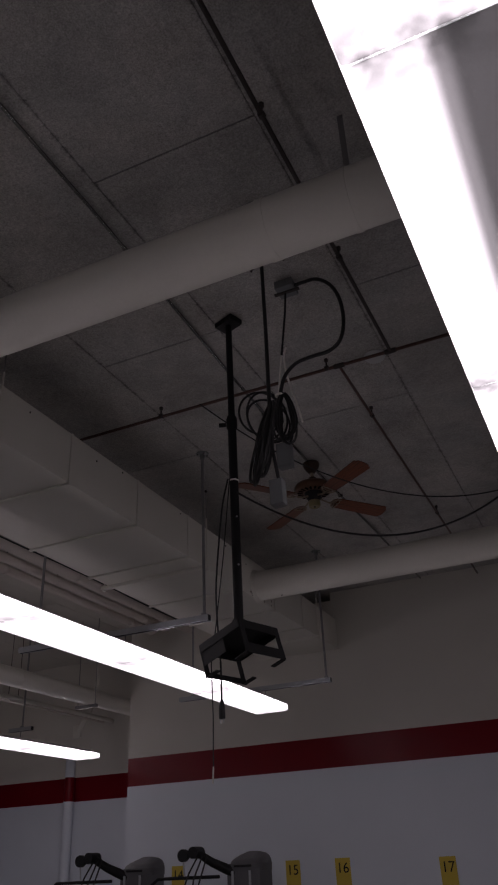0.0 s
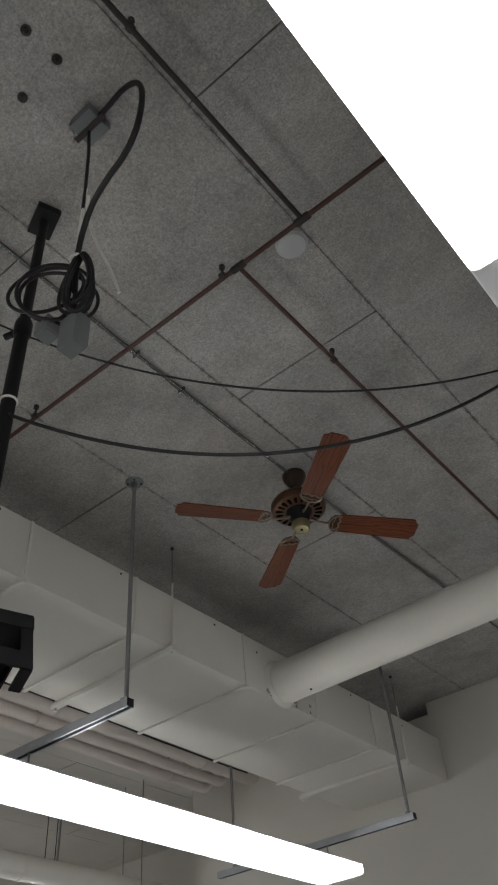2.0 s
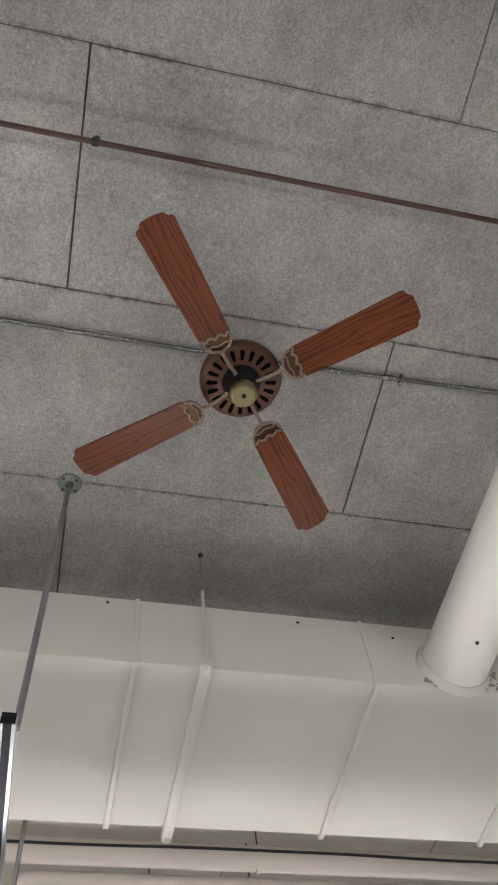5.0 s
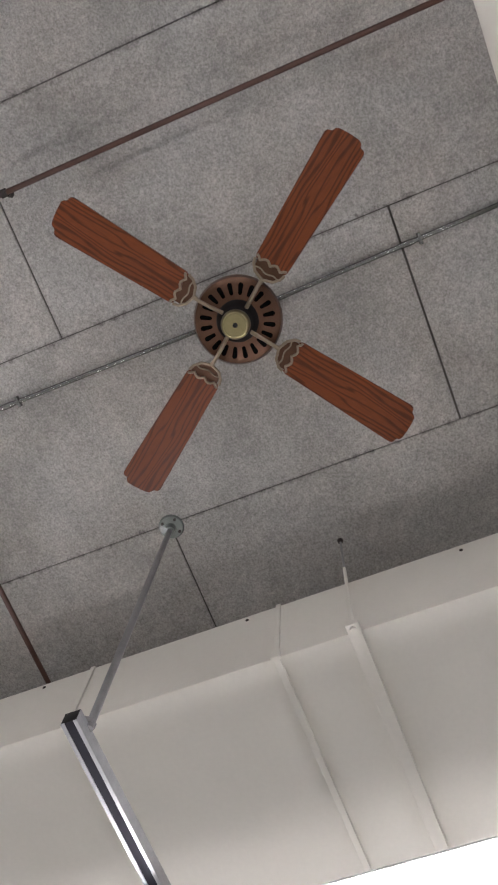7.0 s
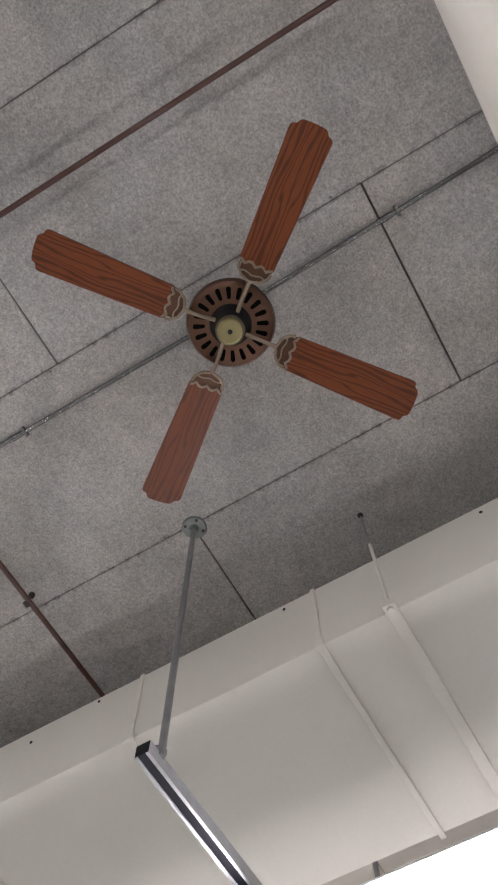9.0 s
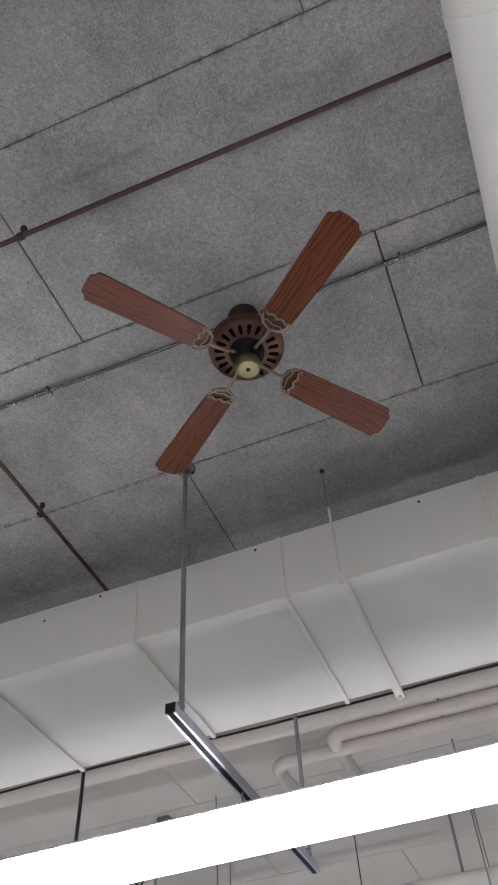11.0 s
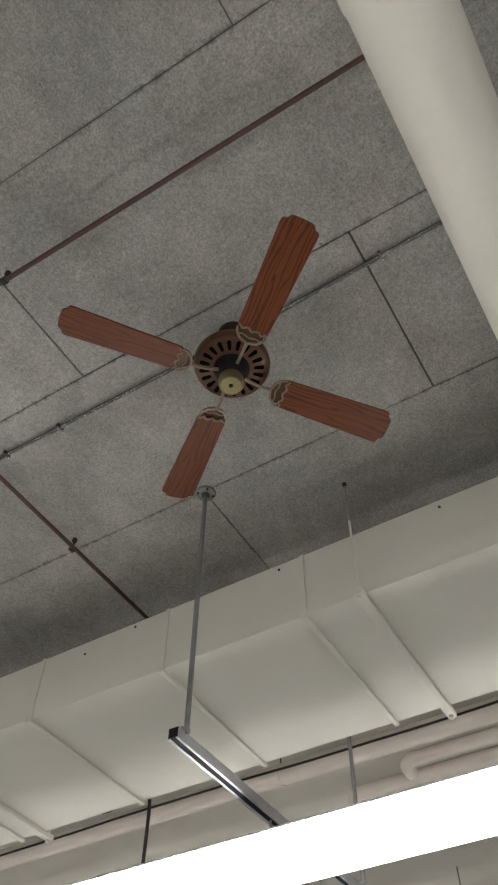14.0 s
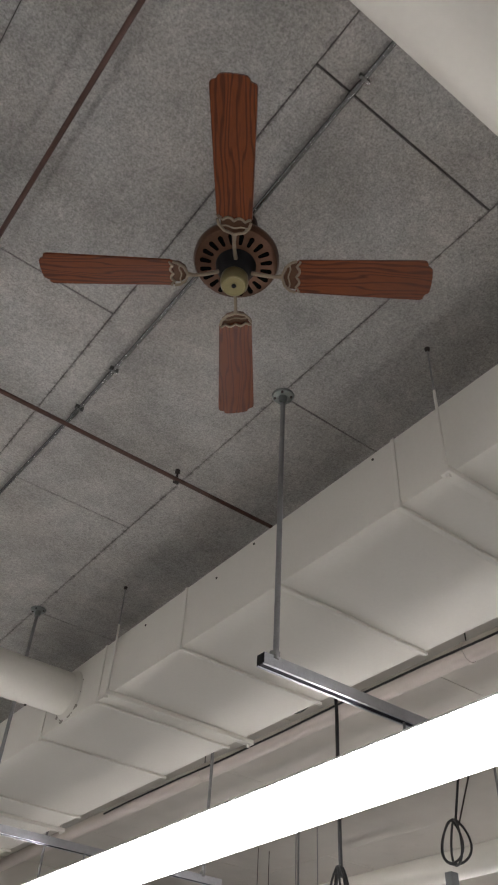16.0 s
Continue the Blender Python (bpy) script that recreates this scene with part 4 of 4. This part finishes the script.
part("drop_wire", tube([(-3.97, -2.25, CEIL - 0.05), (-3.85, -2.3, 4.1), (-3.68, -2.36, 3.62)], 0.006, 8), M_DARKPIPE, drop)
coil(drop, -3.62, -2.36, 3.64, 0.27, 0.22, 3, 5, 1.5, 0.008)
outlet_box(drop, -3.62, -2.42, 3.27)
drop = thing("cable_drop", -2.15, -1.89, CEIL, "black cable dropping straight down behind the air duct", "cable drop", "cable drops")
part("ceiling_plate", lathe([(0, 0), (0.05, 0), (0.045, -0.02), (0, -0.02)], 20, (-2.1, -2.36, CEIL)), M_BLACK, drop)
part("stem", tube(curved([(-2.1, -2.36, CEIL - 0.01), (-2.102, -2.33, 4.05), (-2.105, -2.26, 3.92), (-2.11, -2.17, 3.885), (-2.12, -2.07, 3.91), (-2.14, -1.97, 3.945), (-2.15, -1.91, 3.93), (-2.152, -1.89, 3.85), (-2.15, -1.89, 3.4), (-2.15, -1.89, 2.95)]), 0.0105, 12), M_CABLE, drop)
coil(drop, -2.15, -1.89, 3.0, 0.3, 0.25, 4, 9, 1.0)

bolts = ((0.724, -2.40), (0.729, -2.276), (0.544, -2.27), (0.543, -2.40))
for x, y in bolts:
    b = thing("ceiling_anchor", x, y, CEIL, "dark steel anchor bolt fixed in the ceiling", "anchor bolt", "anchor bolts")
    part("washer", lathe([(0, 0), (0.018, 0), (0.018, -0.004), (0, -0.004)], 14, (x, y, CEIL)), M_DARKPIPE, b)
    part("stud", lathe([(0, -0.004), (0.011, -0.004), (0.011, -0.014), (0.006, -0.016), (0.006, -0.03), (0, -0.03)], 6, (x, y, CEIL)), M_DARKPIPE, b)

# ---- far wall ----
post = thing("wall_pipe", -5.37, 4.3, 0, "white wall pipe with a red painted band", "pipe")
for z0, z1, m in ((0, 2.505, M_WHITE), (2.505, 2.81, M_RED), (2.81, 3.05, M_WHITE)):
    part("pipe_length", tube([(-5.37, 4.33, z0), (-5.37, 4.33, z1)], 0.068, 24), m, post)
part("pipe_collar", tube([(-5.37, 4.33, 2.47), (-5.37, 4.33, 2.506)], 0.073, 24), M_WHITE, post)
part("pipe_cap", lathe([(0.068, 0), (0.06, 0.02), (0, 0.03)], 24, (-5.37, 4.33, 3.05)), M_WHITE, post)
brace = thing("wall_brace", -5.1, 4.39, 3.5, "cream painted diagonal brace against the wall", "brace")
part("brace_bar", tube([(-5.33, 4.39, 3.42), (-5.15, 4.36, 3.62), (-5.0, 4.3, 3.85)], 0.035, 12), M_CREAM, brace)
part("brace_foot", box((-5.4, 4.37, 3.33), (-5.27, 4.398, 3.5), 0.004), M_CREAM, brace)


def number_card(x, z, text):
    c = thing("number_card", x, 3.199, z, "yellow card with a black station number on the wall", "sign", "number cards")
    part("card", box((x - 0.078, 3.194, z - 0.24), (x + 0.078, 3.1975, z), 0.0), M_YELLOW, c)
    cu = bpy.data.curves.new("digits", "FONT")
    cu.body, cu.size, cu.align_x, cu.extrude = text, 0.13, "CENTER", 0.0008
    tmp = bpy.data.objects.new("digits", cu)
    scene.collection.objects.link(tmp)
    me = bpy.data.meshes.new_from_object(tmp.evaluated_get(bpy.context.evaluated_depsgraph_get()))
    bpy.data.objects.remove(tmp)
    me.materials.clear()
    me.materials.append(M_BLACK)
    ob = new("digits", me)
    ob.parent = c
    ob.matrix_parent_inverse = Matrix.Translation(c.location).inverted()
    ob.matrix_basis = Matrix.Translation((x, 3.192, z - 0.13)) @ Matrix.Rotation(radians(90), 4, "X")


for x, text in ((-3.01, "14"), (-1.67, "15"), (-1.135, "16"), (-0.09, "17")):
    number_card(x, 1.67 if text != "17" else 1.64, text)


def machine(x, y, label):
    """A weight machine: tall hooded column, jointed arm and a bar in front."""
    m = thing("weight_machine", x, y, 0, label, "exercise machine", "weight machines")
    out = [(-0.17, -0.15), (-0.17, 0.13), (-0.1, 0.2), (0.1, 0.2), (0.17, 0.13), (0.17, -0.15)]
    part("column", add_prism(bmesh.new(), out, 0.06, 1.62, Matrix.Translation((x, y, 0))), M_HOUSE, m)
    bm = bmesh.new()
    rings = []
    for k, z in ((1.07, 1.6), (1.08, 1.66), (1.05, 1.7), (0.95, 1.735), (0.78, 1.755), (0.45, 1.765)):
        ring = []
        for i in range(28):
            t = 2 * math.pi * i / 28
            c, s = math.cos(t), math.sin(t)
            p, q = abs(c) ** 0.55 * (1 if c > 0 else -1), abs(s) ** 0.55 * (1 if s > 0 else -1)
            ring.append(bm.verts.new((x + 0.17 * k * p, y + 0.02 + 0.17 * k * q, z - 0.03 * (1 - q) * (k < 1.06))))
        rings.append(ring)
    for a, b in zip(rings, rings[1:]):
        for i in range(28):
            j = (i + 1) % 28
            bm.faces.new((a[i], a[j], b[j], b[i])).smooth = True
    bm.faces.new(rings[-1])
    bm.faces.new(rings[0][::-1])
    part("hood", bm, M_HOUSE, m, "dark grey moulded hood")
    part("hood_slot", box((x - 0.09, y - 0.172, 1.63), (x + 0.09, y - 0.14, 1.65), 0.004), M_BLACK, m)
    for s in (-1, 1):
        part("guide_rod", tube([(x + s * 0.09, y - 0.2, 0.1), (x + s * 0.09, y - 0.2, 1.6)], 0.012, 12), M_STEEL, m)
    part("weight_stack", box((x - 0.13, y - 0.24, 0.1), (x + 0.13, y - 0.16, 0.75), 0.006), M_BLACK, m)
    part("base", box((x - 0.45, y - 0.7, 0), (x + 0.25, y + 0.22, 0.06), 0.02), M_BLACK, m)
    arm = part("arm", tube([(x - 0.1, y - 0.1, 1.58), (x - 0.3, y - 0.2, 1.68), (x - 0.42, y - 0.26, 1.76)], [0.05, 0.04, 0.035], 14), M_BLACK, m, "black jointed arm")
    part("joint", tube([(x - 0.44, y - 0.34, 1.77), (x - 0.44, y - 0.18, 1.77)], 0.052, 18), M_BLACK, arm)
    part("pulley", tube([(x - 0.58, y - 0.29, 1.75), (x - 0.58, y - 0.24, 1.75)], 0.055, 20), M_BLACK, arm)
    part("link", tube([(x - 0.44, y - 0.26, 1.77), (x - 0.58, y - 0.265, 1.75)], 0.02, 10), M_BLACK, arm)
    part("strap", tube([(x - 0.58, y - 0.27, 1.7), (x - 0.57, y - 0.27, 1.6), (x - 0.55, y - 0.27, 1.52)], 0.008, 8), M_STEEL, m)
    for i in range(3):
        u = 0.05 * i
        part("cable", tube([(x - 0.42 + u, y - 0.27, 1.74), (x - 0.5 + u, y - 0.3, 1.6 - u), (x - 0.56 + 2 * u, y - 0.32, 1.45), (x - 0.5 + u, y - 0.3, 1.36 + u), (x - 0.36, y - 0.28, 1.42)], 0.008, 8), M_CABLE, m)
    part("bar", tube([(x - 1.05, y - 0.3, 1.42), (x - 0.85, y - 0.28, 1.56), (x - 0.5, y - 0.27, 1.56), (x - 0.2, y - 0.26, 1.56)], 0.015, 10), M_BLACK, m)
    return m


machine(-3.05, 2.55, "grey weight machine with a bar on its arm")
machine(-1.85, 2.55, "grey weight machine with black cables on its arm")
